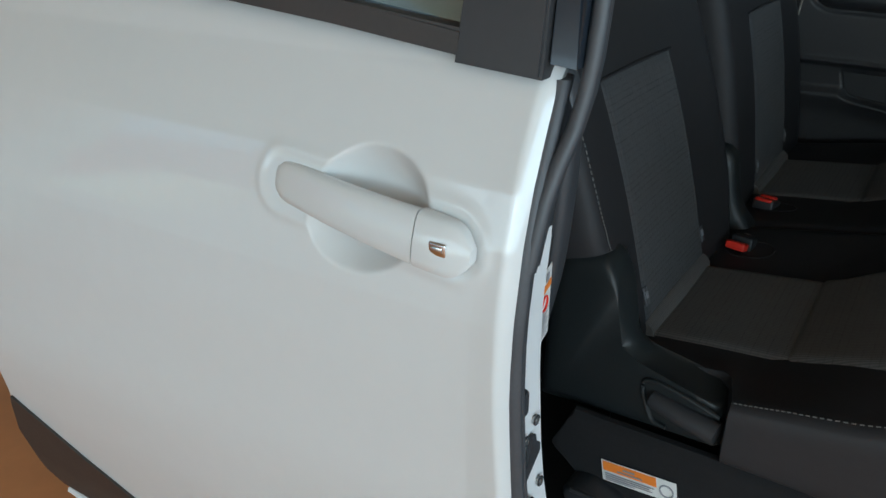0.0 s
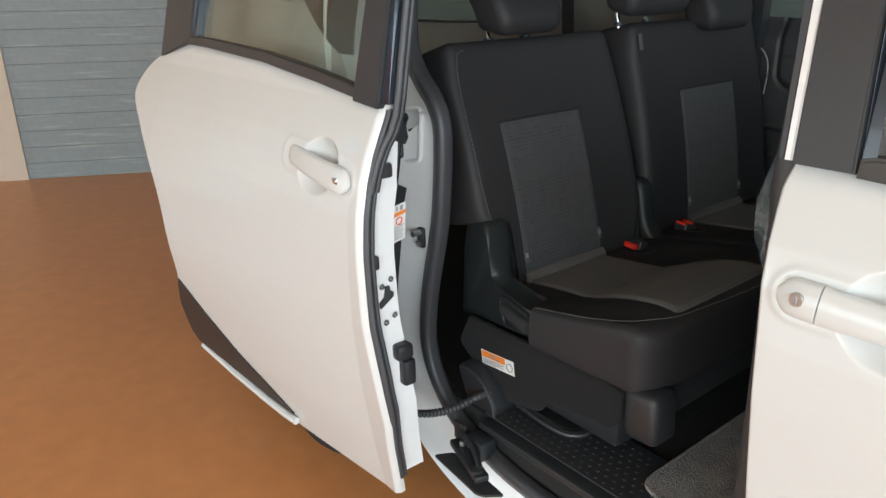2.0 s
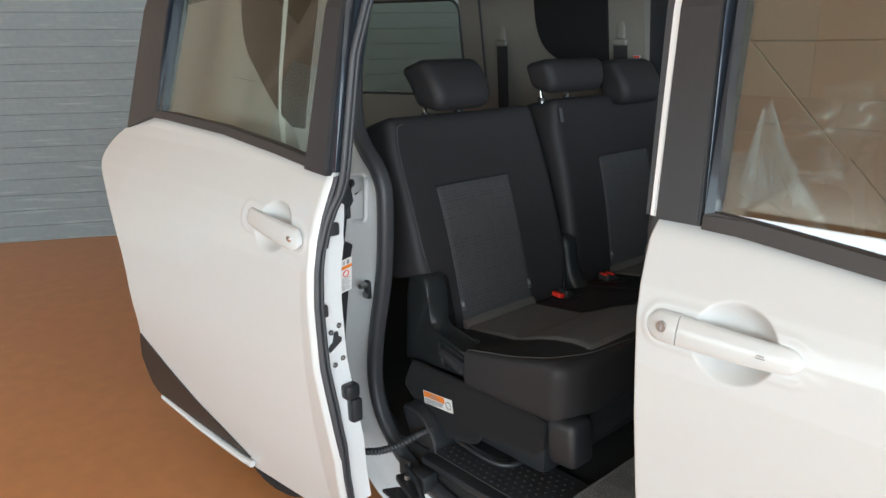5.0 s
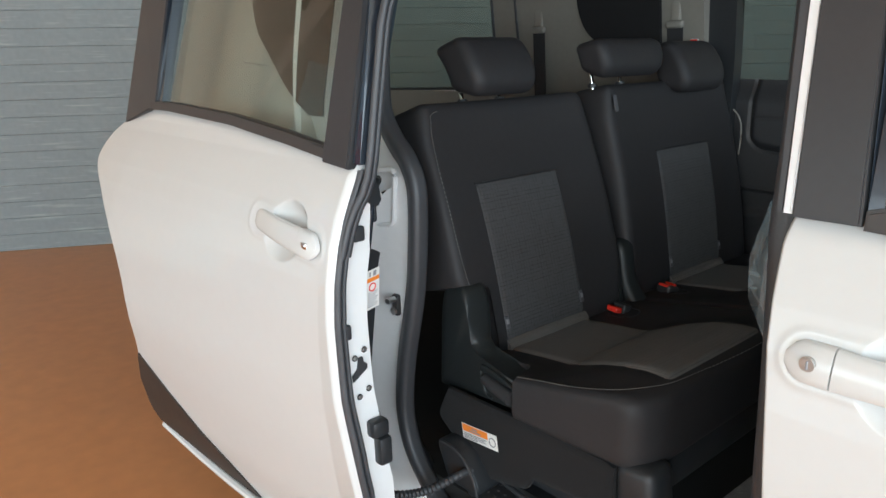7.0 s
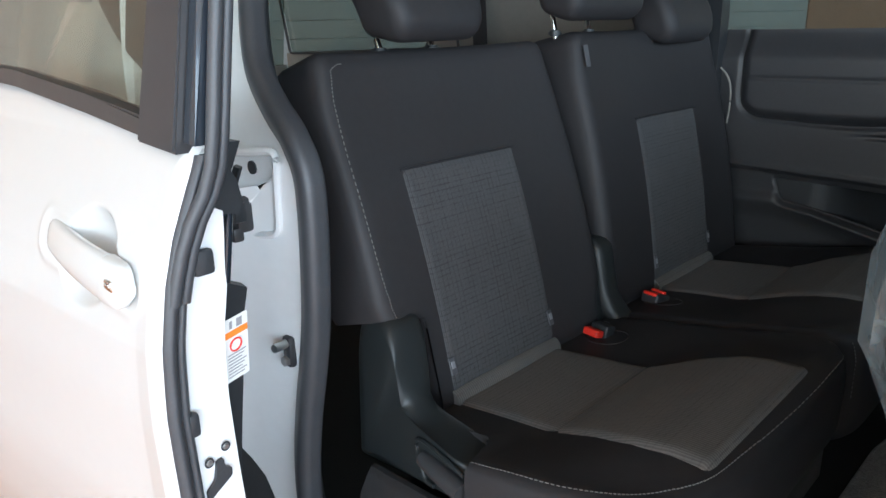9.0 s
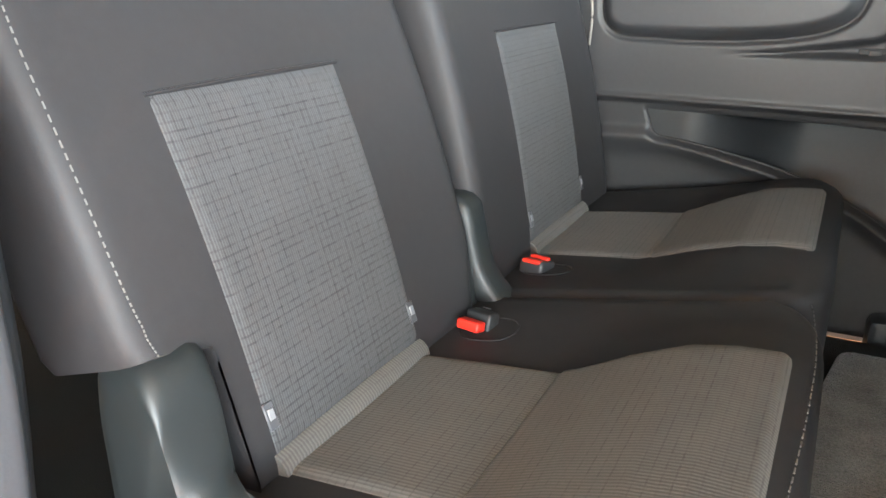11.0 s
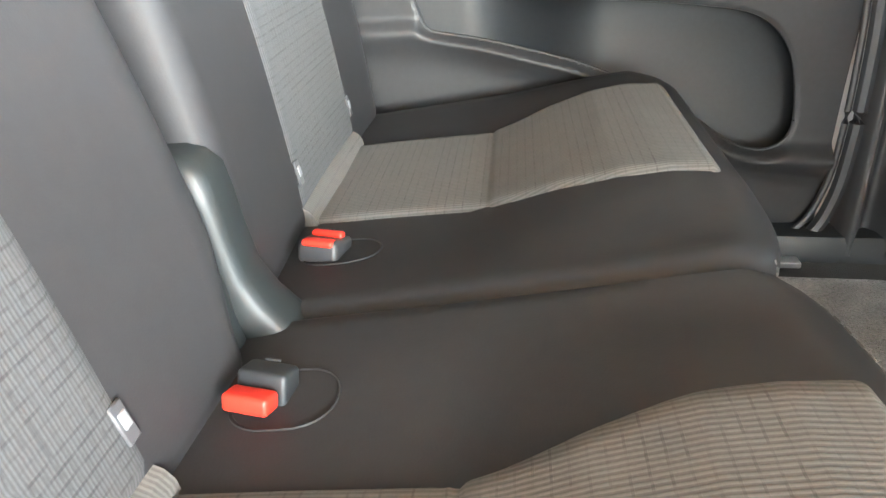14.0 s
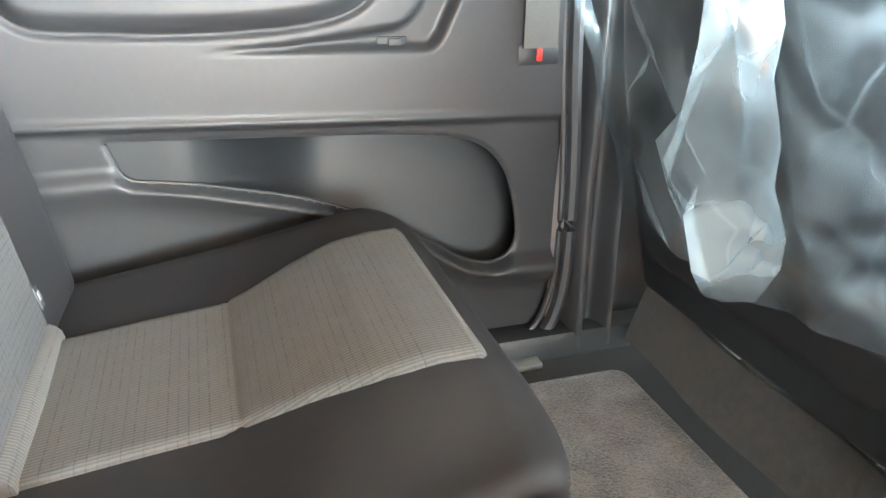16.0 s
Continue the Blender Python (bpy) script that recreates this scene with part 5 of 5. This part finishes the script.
# sill: step, cable guide
part("sill_step", rbox((0.62, 0.05, 0.02), (0.39, -0.685, 0.318), 0.006, 2), PLASTIC, car, "black sill scuff plate")
guide = thing("cable_guide", (0.0, -0.72, 0.29), "corrugated black cable hose at the sill", "hose")
pts = spline([(-0.11, -0.815, 0.308), (-0.074, -0.800, 0.312), (-0.024, -0.768, 0.322), (0.022, -0.738, 0.346), (0.060, -0.700, 0.378), (0.072, -0.664, 0.386)], 60)
part("hose", tube(pts, lambda t: 0.0095 + 0.0018 * math.sin(t * 60 * math.pi), 10), RUBBER, guide)
shroud = slab_part("hinge_shroud", rounded([(-0.040, 0.420), (-0.005, 0.432), (0.052, 0.415), (0.092, 0.372), (0.105, 0.330), (0.0, 0.330)], 0.02, 5), -0.676, -0.60, PLASTIC, guide, "black plastic shroud", 0.008)
part("shroud_rim", tube(spline([(-0.020, -0.676, 0.424), (0.020, -0.677, 0.424), (0.058, -0.678, 0.410), (0.090, -0.678, 0.372), (0.102, -0.678, 0.336)], 24), 0.0036, 8), PLASTIC_SOFT, guide, "smooth raised rim of the shroud")
track = thing("lower_roller_arm", (0.12, -0.76, 0.25), "black roller bracket in the lower door track", "bracket")
part("arm", rbox((0.16, 0.035, 0.018), (0.11, -0.765, 0.262), 0.005, 2, Euler((0, 0, radians(-18))).to_matrix()), PLASTIC, track)
part("bracket", rbox((0.06, 0.05, 0.05), (0.10, -0.72, 0.275), 0.006, 2), PLASTIC, track)
part("roller", disc(0.016, 0.014, (0.16, -0.785, 0.268), "z", 20, 0.002), PLASTIC_SOFT, track)
part("bolt", disc(0.008, 0.012, (0.07, -0.75, 0.279), "z", 6, 0.001), SILVER, track)
part("guide_plate", polygon(rounded([(0.02, -0.800), (0.20, -0.815), (0.24, -0.770), (0.05, -0.752)], 0.012, 3), (0.236, 0.243), "z", None, 0.002), PLASTIC_SOFT, track, "pressed steel guide plate")
part("upright_tab", rbox((0.040, 0.008, 0.050), (0.045, -0.735, 0.292), 0.003, 2), PLASTIC, track)
part("link", tube([(0.055, -0.742, 0.300), (0.11, -0.752, 0.292), (0.165, -0.778, 0.276)], 0.007, 8), PLASTIC, track)

# ---- door edge hardware ----
def on_flange(z, d, lift=0.0):
    return Vector((lerp(SF, z) - 0.012 + lift, slid_y(z) + d, z))


for z, d in ((0.738, 0.078), (0.726, 0.055), (0.658, 0.080), (0.647, 0.057)):
    p = on_flange(z, d, 0.003)
    sc = part("screw", disc(0.0042, 0.006, p, "x", 14, 0.0015), SILVER, sliding, "dark machine screw")
    part("screw_ring", tube([p + Vector((0.001, 0.0052 * math.cos(a), 0.0052 * math.sin(a))) for a in (2 * math.pi * k / 14 for k in range(15))], 0.0012, 5), RUBBER, sc)
slot = rounded([(0.061, 0.714), (0.063, 0.724), (0.072, 0.726), (0.073, 0.714), (0.081, 0.710), (0.080, 0.700), (0.066, 0.692), (0.046, 0.680), (0.046, 0.692), (0.058, 0.702)], 0.002, 2)
latch = loft([[on_flange(z, d, lift) for d, z in slot] for lift in (0.002, 0.0065)], True, True)
part("latch_slot", latch, RUBBER, sliding, "dark latch opening")
part("bump_stop", rbox((0.012, 0.026, 0.030), on_flange(0.967, 0.056, 0.006), 0.005, 2), RUBBER, sliding, "square black rubber stop")
part("bump_stop", rbox((0.014, 0.018, 0.030), on_flange(0.783, 0.040, 0.007), 0.005, 2), RUBBER, sliding)
part("bump_stop", rbox((0.030, 0.040, 0.036), on_flange(0.578, 0.078, 0.010), 0.008, 2), PLASTIC, sliding)
part("connector", rbox((0.026, 0.030, 0.060), on_flange(0.530, 0.080, 0.010), 0.006, 2), PLASTIC, sliding, "black plug connector")
# black inner face of the door behind the flange
def inner_face(u, v):
    z = 0.27 + 0.79 * v
    wide = lerp([(0.27, 0.003), (0.59, 0.004), (0.63, 0.009), (0.67, 0.015), (0.71, 0.021), (0.74, 0.026), (0.80, 0.037), (0.922, 0.045), (0.930, 0.008), (1.06, 0.008)], z)
    return (lerp(SF, z) - 0.020 - 0.006 * u, slid_y(z) + 0.086 + wide * u, z)


part("inner_edge_trim", sheet(inner_face, 4, 60, (-0.02, 0.004, 0)), PLASTIC, sliding, "black plastic edge of the inner trim")
pipe = tube(spline([(0.014, -0.860, 1.05), (0.008, -0.864, 0.99), (0.004, -0.872, 0.926)], 12), 0.0065, 10)
part("grab_rod", pipe, BLACK_GLOSS, sliding, "glossy black rod")
part("rod_cap", polygon([(-0.895, 1.100), (-0.876, 1.088), (-0.853, 1.050), (-0.848, 1.022), (-0.856, 1.010), (-0.880, 1.014), (-0.895, 1.022)], (0.0, 0.028), "x", None, 0.005), PLASTIC, sliding, "black rod cap")

door_label = thing("caution_label", (0.02, -0.835, 0.82), "white caution label with an orange band on the door edge", "label")
SF_LOW, SF_HIGH = lerp(SF, 0.807), lerp(SF, 0.885)
def dl(a, b, h):
    z = 0.885 - 0.078 * b
    return Vector((lerp([(0.807, SF_LOW), (0.885, SF_HIGH)], z) - 0.0190 - 0.005 * a + h, slid_y(z) + 0.0965 + 0.034 * a, z + 0.004 * a))


quad(door_label, dl, 0, 1, 0, 1, WHITE, "label_base", 0.0008)
quad(door_label, dl, 0.0, 1, 0.20, 0.30, ORANGE, "label_band", 0.0014)
bars(door_label, lambda a, b, h: dl(a, b, h + 0.001), [(0.2, 0.04, 0.12, 0.12), (0.5, 0.04, 0.25, 0.13)] + [(0.08, 0.56 + 0.05 * k, 0.8 - 0.1 * (k % 3), 0.018) for k in range(8)])
part("label_sign", tube([dl(0.45 + 0.24 * math.cos(k * math.pi / 10), 0.44 + 0.095 * math.sin(k * math.pi / 10), 0.002) for k in range(21)], 0.0011, 6), RED, door_label)

# striker and recess plate on the body
striker = thing("door_striker", (-0.138, -0.69, 0.732), "dark metal door striker bolted to the white body", "striker")
part("base_plate", rbox((0.022, 0.014, 0.052), (-0.138, -0.700, 0.732), 0.006, 2), PLASTIC_SOFT, striker)
part("pin", tube([(-0.138, -0.701, 0.747), (-0.132, -0.731, 0.748)], 0.007, 12), SILVER, striker)
part("bolt", disc(0.009, 0.012, (-0.138, -0.707, 0.718), "y", 6, 0.001), SILVER, striker)

# recess plate, hole and latch motor on the white jamb
rc = rounded([(-0.230, 0.908), (-0.132, 0.922), (-0.124, 1.046), (-0.226, 1.036)], 0.016, 4)
part("jamb_frame", tube([(x, -0.698 + 0.16 * (x + 0.10), z) for x, z in rc + rc[:1]], 0.006, 8), PAINT_IN, car, "raised white edge round the jamb recess")
part("jamb_hole", disc(0.010, 0.003, (-0.171, -0.7135, 1.019), "y", 20), RUBBER, car, "dark round hole")
motor = thing("latch_motor", (-0.196, -0.72, 0.947), "grey plastic latch connector on the white jamb", "latch")
part("housing", rbox((0.040, 0.030, 0.055), (-0.196, -0.728, 0.949), 0.008, 2), PLASTIC_SOFT, motor)
part("plug", rbox((0.022, 0.020, 0.030), (-0.180, -0.740, 0.956), 0.004, 2), PLASTIC, motor)
part("plug", rbox((0.018, 0.018, 0.022), (-0.186, -0.742, 0.921), 0.004, 2), PLASTIC_SOFT, motor)

# ---- far door fittings ----
latch_box = thing("belt_guide", (0.735, 0.735, 0.895), "black seat belt guide with a red marker", "belt guide")
part("housing", rbox((0.074, 0.016, 0.034), (0.736, 0.740, 0.899), 0.005, 2), PLASTIC, latch_box)
part("marker", rbox((0.010, 0.004, 0.020), (0.736, 0.730, 0.900), 0.002, 2), RED, latch_box, "red marker tab")
part("webbing", polygon([(0.704, 0.912), (0.764, 0.912), (0.758, 1.33), (0.70, 1.33)], (0.722, 0.7245)), WEBBING, latch_box, "grey-brown belt webbing", False)
switch = thing("window_switch", (0.494, 0.765, 0.924), "small black window switch in the door pull", "switch")
part("bezel", rbox((0.050, 0.010, 0.018), (0.494, 0.758, 0.924), 0.004, 2), PLASTIC, switch)
part("rocker", rbox((0.022, 0.006, 0.011), (0.498, 0.752, 0.924), 0.002, 2), PLASTIC_SOFT, switch)
frame_plate = thing("inner_handle_bezel", (0.65, 0.745, 0.96), "rounded charcoal bezel of the inner door handle", "bezel")
part("bezel", tube([(x, 0.740, z) for x, z in rounded([(0.607, 0.908), (0.695, 0.908), (0.700, 1.06), (0.645, 1.06)], 0.018, 5) + [(0.6157, 0.908)]], 0.006, 8), PLASTIC_SOFT, frame_plate)
edge = [(0.772, 1.18), (0.785, 0.90), (0.800, 0.70), (0.803, 0.55), (0.795, 0.46), (0.765, 0.385), (0.69, 0.338)]
for k, (off, r, m) in enumerate(((0.0, 0.006, PLASTIC_SOFT), (0.019, 0.013, RUBBER))):
    run = spline([(x + off, 0.738 - 0.003 * k, z - off * (0.9 if z < 0.55 else 0.0) if z - off > 0.332 else 0.332) for x, z in edge], 40)
    part("door_edge_seal", tube(run, r, 8), m, car, "black seal ridges along the far door edge")
scuff = thing("far_sill_plate", (0.70, 0.69, 0.332), "bright metal scuff plate at the far sill", "sill plate")
part("plate", rbox((0.12, 0.03, 0.012), (0.70, 0.69, 0.332), 0.003, 2), SILVER, scuff)

# ---- far rear pillar: belts, dark pane ----
def far_wall_y(z):
    return lerp([(0.35, 0.72), (1.1, 0.70), (1.6, 0.62)], z)


pane = polygon(rounded([(-0.712, 1.60), (-0.712, 1.37), (-0.585, 1.275), (-0.36, 1.275), (-0.352, 1.60)], [0.02, 0.12, 0.09, 0.02, 0.02], 8), (0, 0.012), "y", None, 0.003)
for v in pane.verts:
    v.co.y += far_wall_y(v.co.z) - 0.014
part("pillar_pane", pane, LINING, car, "dark rounded pane on the rear pillar", False)
for bx in (-0.918, -0.303):
    belt = thing("seat_belt", (bx, 0.66, 1.2), "black seat belt hanging from its pillar anchor", "seat belt", "rear seat belts")
    part("webbing", polygon([(bx - 0.030, 1.355), (bx + 0.030, 1.355), (bx + 0.060, 0.80), (bx + 0.0, 0.80)], (0.650, 0.653)), BELT, belt, "", False)
    part("anchor", rbox((0.066, 0.020, 0.026), (bx, 0.650, 1.362), 0.009, 3), BEIGE, belt, "beige anchor guide")
    part("anchor_cover", rbox((0.040, 0.016, 0.090), (bx, 0.654, 1.418), 0.008, 3), BEIGE, belt)
sticker = thing("pillar_label", (-0.234, 0.665, 1.296), "small white label with red print on the rear pillar", "label")
part("label_base", rbox((0.030, 0.002, 0.034), (-0.234, far_wall_y(1.296) - 0.004, 1.296), 0.001, 1), WHITE, sticker)
part("label_band", rbox((0.026, 0.001, 0.007), (-0.234, far_wall_y(1.308) - 0.0075, 1.308), 0.0004, 1), RED, sticker)
part("pillar_cover", sheet(lambda u, v: (-0.205 + 0.10 * u, 0.700 - 0.06 * max(0, v - 0.5), 0.9 + 0.70 * v), 4, 8, (0, 0.05, 0)), PLASTIC, car, "black rear door pillar")


# ---- front seats under packing film ----
HEM = [(0.0, 0.712), (0.065, 0.702), (0.143, 0.691), (0.247, 0.680), (0.356, 0.669), (0.469, 0.682), (0.56, 0.705), (0.61, 0.72), (0.73, 0.80)]
OUTER_EDGE = [(0.69, 0.610), (0.783, 0.640), (0.876, 0.680), (0.937, 0.692), (0.99, 0.722), (1.25, 0.72)]
FOLD_OUTER = [(0.711, 0.269), (0.773, 0.322), (0.843, 0.366), (0.917, 0.307), (0.992, 0.225), (1.10, 0.232)]
FOLD_INNER = [(0.711, 0.208), (0.738, 0.166), (0.830, 0.136), (0.933, 0.141), (1.10, 0.162)]


def facets(func, nu, nv, seed, rough):
    """Loose film as an uneven net of flat facets; func(u, v) gives the place, rough the push of each node along x."""
    rnd = random.Random(seed)
    bm = bmesh.new()
    jit = lambda i, n: (i + (rnd.uniform(-0.42, 0.42) if 0 < i < n else 0)) / n
    vs = [[bm.verts.new(Vector(func(jit(i, nu), jit(j, nv))) + Vector((rnd.uniform(-rough, rough), 0, 0))) for j in range(nv + 1)] for i in range(nu + 1)]
    for i in range(nu):
        for j in range(nv):
            a, b, c, e = vs[i][j], vs[i + 1][j], vs[i + 1][j + 1], vs[i][j + 1]
            for tri in (((a, b, c), (a, c, e)) if rnd.random() < 0.5 else ((a, b, e), (b, c, e))):
                bm.faces.new(tri)
    bmesh.ops.subdivide_edges(bm, edges=bm.edges, cuts=2, smooth=0.12, use_grid_fill=True)
    return bm


def drape_film(wrap, back_x):
    def film(u, v):
        z = 0.64 + 0.62 * v
        y = lerp(OUTER_EDGE, z) + (0.02 - lerp(OUTER_EDGE, z)) * u
        z = lerp(HEM, y) + (1.26 - lerp(HEM, y)) * v
        y = lerp(OUTER_EDGE, z) + (0.02 - lerp(OUTER_EDGE, z)) * u
        curl = 0.05 * max(0.0, 1 - u / 0.10) ** 2
        pleat = abs((u * 3.5 + v * 0.7) % 1.0 - 0.5) * 2
        return (back_x(z) - 0.022 * pleat - 0.020 * math.sin(math.pi * u) + curl, y, z)
    part("film", facets(film, 13, 9, 4, 0.010), FILM, wrap)
    def fold(u, v):
        z = 0.70 + 0.40 * v
        y = lerp(FOLD_OUTER, z) + (lerp(FOLD_INNER, z) - lerp(FOLD_OUTER, z)) * u
        pleat = abs((u * 1.6 + v * 0.8) % 1.0 - 0.5) * 2
        return (back_x(z) - 0.055 - 0.030 * math.sin(math.pi * u) - 0.035 * pleat, y, z)
    part("film_fold", facets(fold, 7, 8, 11, 0.012), FILM_FOLD, wrap, "bunched fold of the film")


def front_seat(y0, y1, xs, lean_x, hem, tall, label, draped=False):
    s = thing("front_seat", (xs + 0.15, (y0 + y1) / 2, 0.35), label, "car seat", "front seats")
    d = Vector((lean_x, 0, 1.0)).normalized()
    nrm = Vector((d.z, 0, -d.x))
    def warp(p):
        q = Vector((xs, 0, 0.55)) + d * p.z + nrm * p.x
        taper = 1 - 0.18 * step(0.3, 0.62, p.z)
        yc = (y0 + y1) / 2
        return Vector((q.x, yc + (p.y - yc) * taper, q.z))
    part("backrest", pillow(0.0, 0.13, y0, y1, 0.0, tall, 0.05, (8, 18, 20), warp), VINYL, s, "black seat back")
    part("back_shell", rbox((0.07, y1 - y0 - 0.02, 0.20), (xs + 0.030, (y0 + y1) / 2, 0.605), 0.02, 3, Euler((0, math.atan(lean_x), 0)).to_matrix()), PLASTIC, s, "black lower back shell")
    part("skirt", sheet(lambda u, v: (xs - 0.004 + 0.035 * v + 0.006 * math.sin(9 * u), y0 + 0.01 + (y1 - y0 - 0.02) * u, 0.385 + 0.105 * v + 0.01 * u), 14, 6, (0.008, 0, 0)), FELT_GREY, s, "grey felt skirt")
    part("cushion", rbox((0.50, y1 - y0, 0.16), (xs + 0.36, (y0 + y1) / 2, 0.56), 0.05, 4), VINYL, s, "black seat cushion")
    part("slide_rail", rbox((0.46, 0.04, 0.05), (xs + 0.30, y0 + 0.06, 0.375), 0.008, 2), SILVER, s, "seat slide rail")
    part("slide_rail", rbox((0.46, 0.04, 0.05), (xs + 0.30, y1 - 0.06, 0.375), 0.008, 2), SILVER, s)
    part("hinge_cover", disc(0.075, 0.03, (xs + 0.10, y0 + 0.0, 0.55), "y", 28, 0.01), PLASTIC, s, "round black hinge cover")
    yc = (y0 + y1) / 2
    wrap = thing("packing_film", (xs, yc, 0.58), "clear crumpled packing film over the front seat", "plastic film", "packing films")
    rnd = random.Random(int(xs * 100))
    def crumple(func, nu, nv, rough):
        """Loose film: an uneven net of flat facets."""
        bm = bmesh.new()
        def jit(i, n):
            return (i + (rnd.uniform(-0.36, 0.36) if 0 < i < n else 0)) / n
        vs = []
        for i in range(nu + 1):
            col = []
            for j in range(nv + 1):
                p, k = func(jit(i, nu), jit(j, nv))
                q = Vector((xs, 0, 0.55)) + d * p[0] + nrm * (p[2] + rnd.uniform(-rough, rough) * k)
                col.append(bm.verts.new((q.x, p[1] + rnd.uniform(-rough, rough) * 0.7 * k, q.z)))
            vs.append(col)
        for i in range(nu):
            for j in range(nv):
                a, b, c, e = vs[i][j], vs[i + 1][j], vs[i + 1][j + 1], vs[i][j + 1]
                if rnd.random() < 0.5:
                    bm.faces.new((a, b, c)), bm.faces.new((a, c, e))
                else:
                    bm.faces.new((a, b, e)), bm.faces.new((b, c, e))
        bmesh.ops.subdivide_edges(bm, edges=bm.edges, cuts=1, smooth=0.22, use_grid_fill=True)
        return bm
    def film(u, v):
        a = (u - 0.5) * 2
        y = yc + a * (y1 - y0) / 2 * (1.18 + 0.10 * (1 - v))
        big = noise.noise(Vector((u * 2.2, v * 1.8, xs * 7))) * 0.5 + 0.5
        out = -0.020 - 0.045 * big * math.sin(math.pi * min(1, v + 0.12)) + 0.16 * max(0, abs(a) - 0.86) / 0.14
        return (hem + 0.09 * step(0.55, 1.0, u) + 0.016 * math.sin(15 * u) + (tall + 0.06 - hem) * v, y, out), 1.0
    if draped:
        drape_film(wrap, lambda z: xs - 0.030 + lean_x * (z - 0.55))
        return s
    part("film", crumple(film, 14, 16, 0.010), FILM, wrap)
    def flap(u, v):
        pull = 1.15 - 0.95 * abs(v - 0.25)
        fold = abs(((u * 2.0 + v * 1.1) % 1.0) - 0.5) * 2
        return (hem + 0.045 + 0.40 * v + 0.04 * math.sin(5 * u), yc - 0.085 + 0.25 * (u - 0.5) * pull + 0.02 * v, -0.035 - 0.03 * math.sin(math.pi * u) - 0.035 * fold), 1.0
    part("film_fold", crumple(flap, 10, 11, 0.009), FILM_FOLD, wrap, "bunched fold of the film")
    return s


front_seat(0.09, 0.64, 0.90, -0.24, 0.07, 0.60, "black front seat wrapped in clear packing film", True)
front_seat(-0.60, -0.12, 0.77, -0.10, 0.10, 0.52, "black front seat behind the front door, wrapped in film")


def film_bag(name, rings_at, wrinkle, mat, seed, label):
    """Bunched film as an uneven closed bag; rings_at: (centre, radius along x, radius along y) from foot to tip."""
    rnd = random.Random(seed)
    bm = bmesh.new()
    rows = []
    for c, rx, ry in rings_at:
        row = []
        for k in range(30):
            a = 2 * math.pi * (k + rnd.uniform(-0.35, 0.35)) / 30
            f = 1 + (wrinkle if k % 2 else -wrinkle) * rnd.uniform(0.3, 1.0)
            row.append(bm.verts.new((c[0] + rx * f * math.cos(a), c[1] + ry * f * math.sin(a), c[2] + rnd.uniform(-0.012, 0.012))))
        rows.append(row)
    for a, b in zip(rows, rows[1:]):
        for k in range(30):
            j = (k + 1) % 30
            bm.faces.new((a[k], a[j], b[j]))
            bm.faces.new((a[k], b[j], b[k]))
    return part(name, bm, mat, near_wrap, label)


near_wrap = [o for o in bpy.data.objects if o.name.startswith("packing_film") and o.location.y < 0][0]
film_bag("film_bulge", [((0.710, -0.38, 0.76), 0.05, 0.14), ((0.695, -0.39, 0.82), 0.085, 0.19), ((0.690, -0.40, 0.90), 0.11, 0.21), ((0.690, -0.40, 0.98), 0.115, 0.21), ((0.700, -0.40, 1.06), 0.105, 0.19), ((0.715, -0.40, 1.12), 0.075, 0.14), ((0.730, -0.40, 1.16), 0.03, 0.06)], 0.07, FILM_FOLD, 5, "bulging clear film behind the seat")
film_bag("film_tip", [((0.80, -0.43, 0.98), 0.10, 0.12), ((0.80, -0.44, 1.05), 0.075, 0.09), ((0.79, -0.45, 1.12), 0.045, 0.06), ((0.78, -0.45, 1.18), 0.025, 0.03), ((0.77, -0.45, 1.25), 0.006, 0.008)], 0.22, FILM_FOLD, 9, "twisted tip of the film")
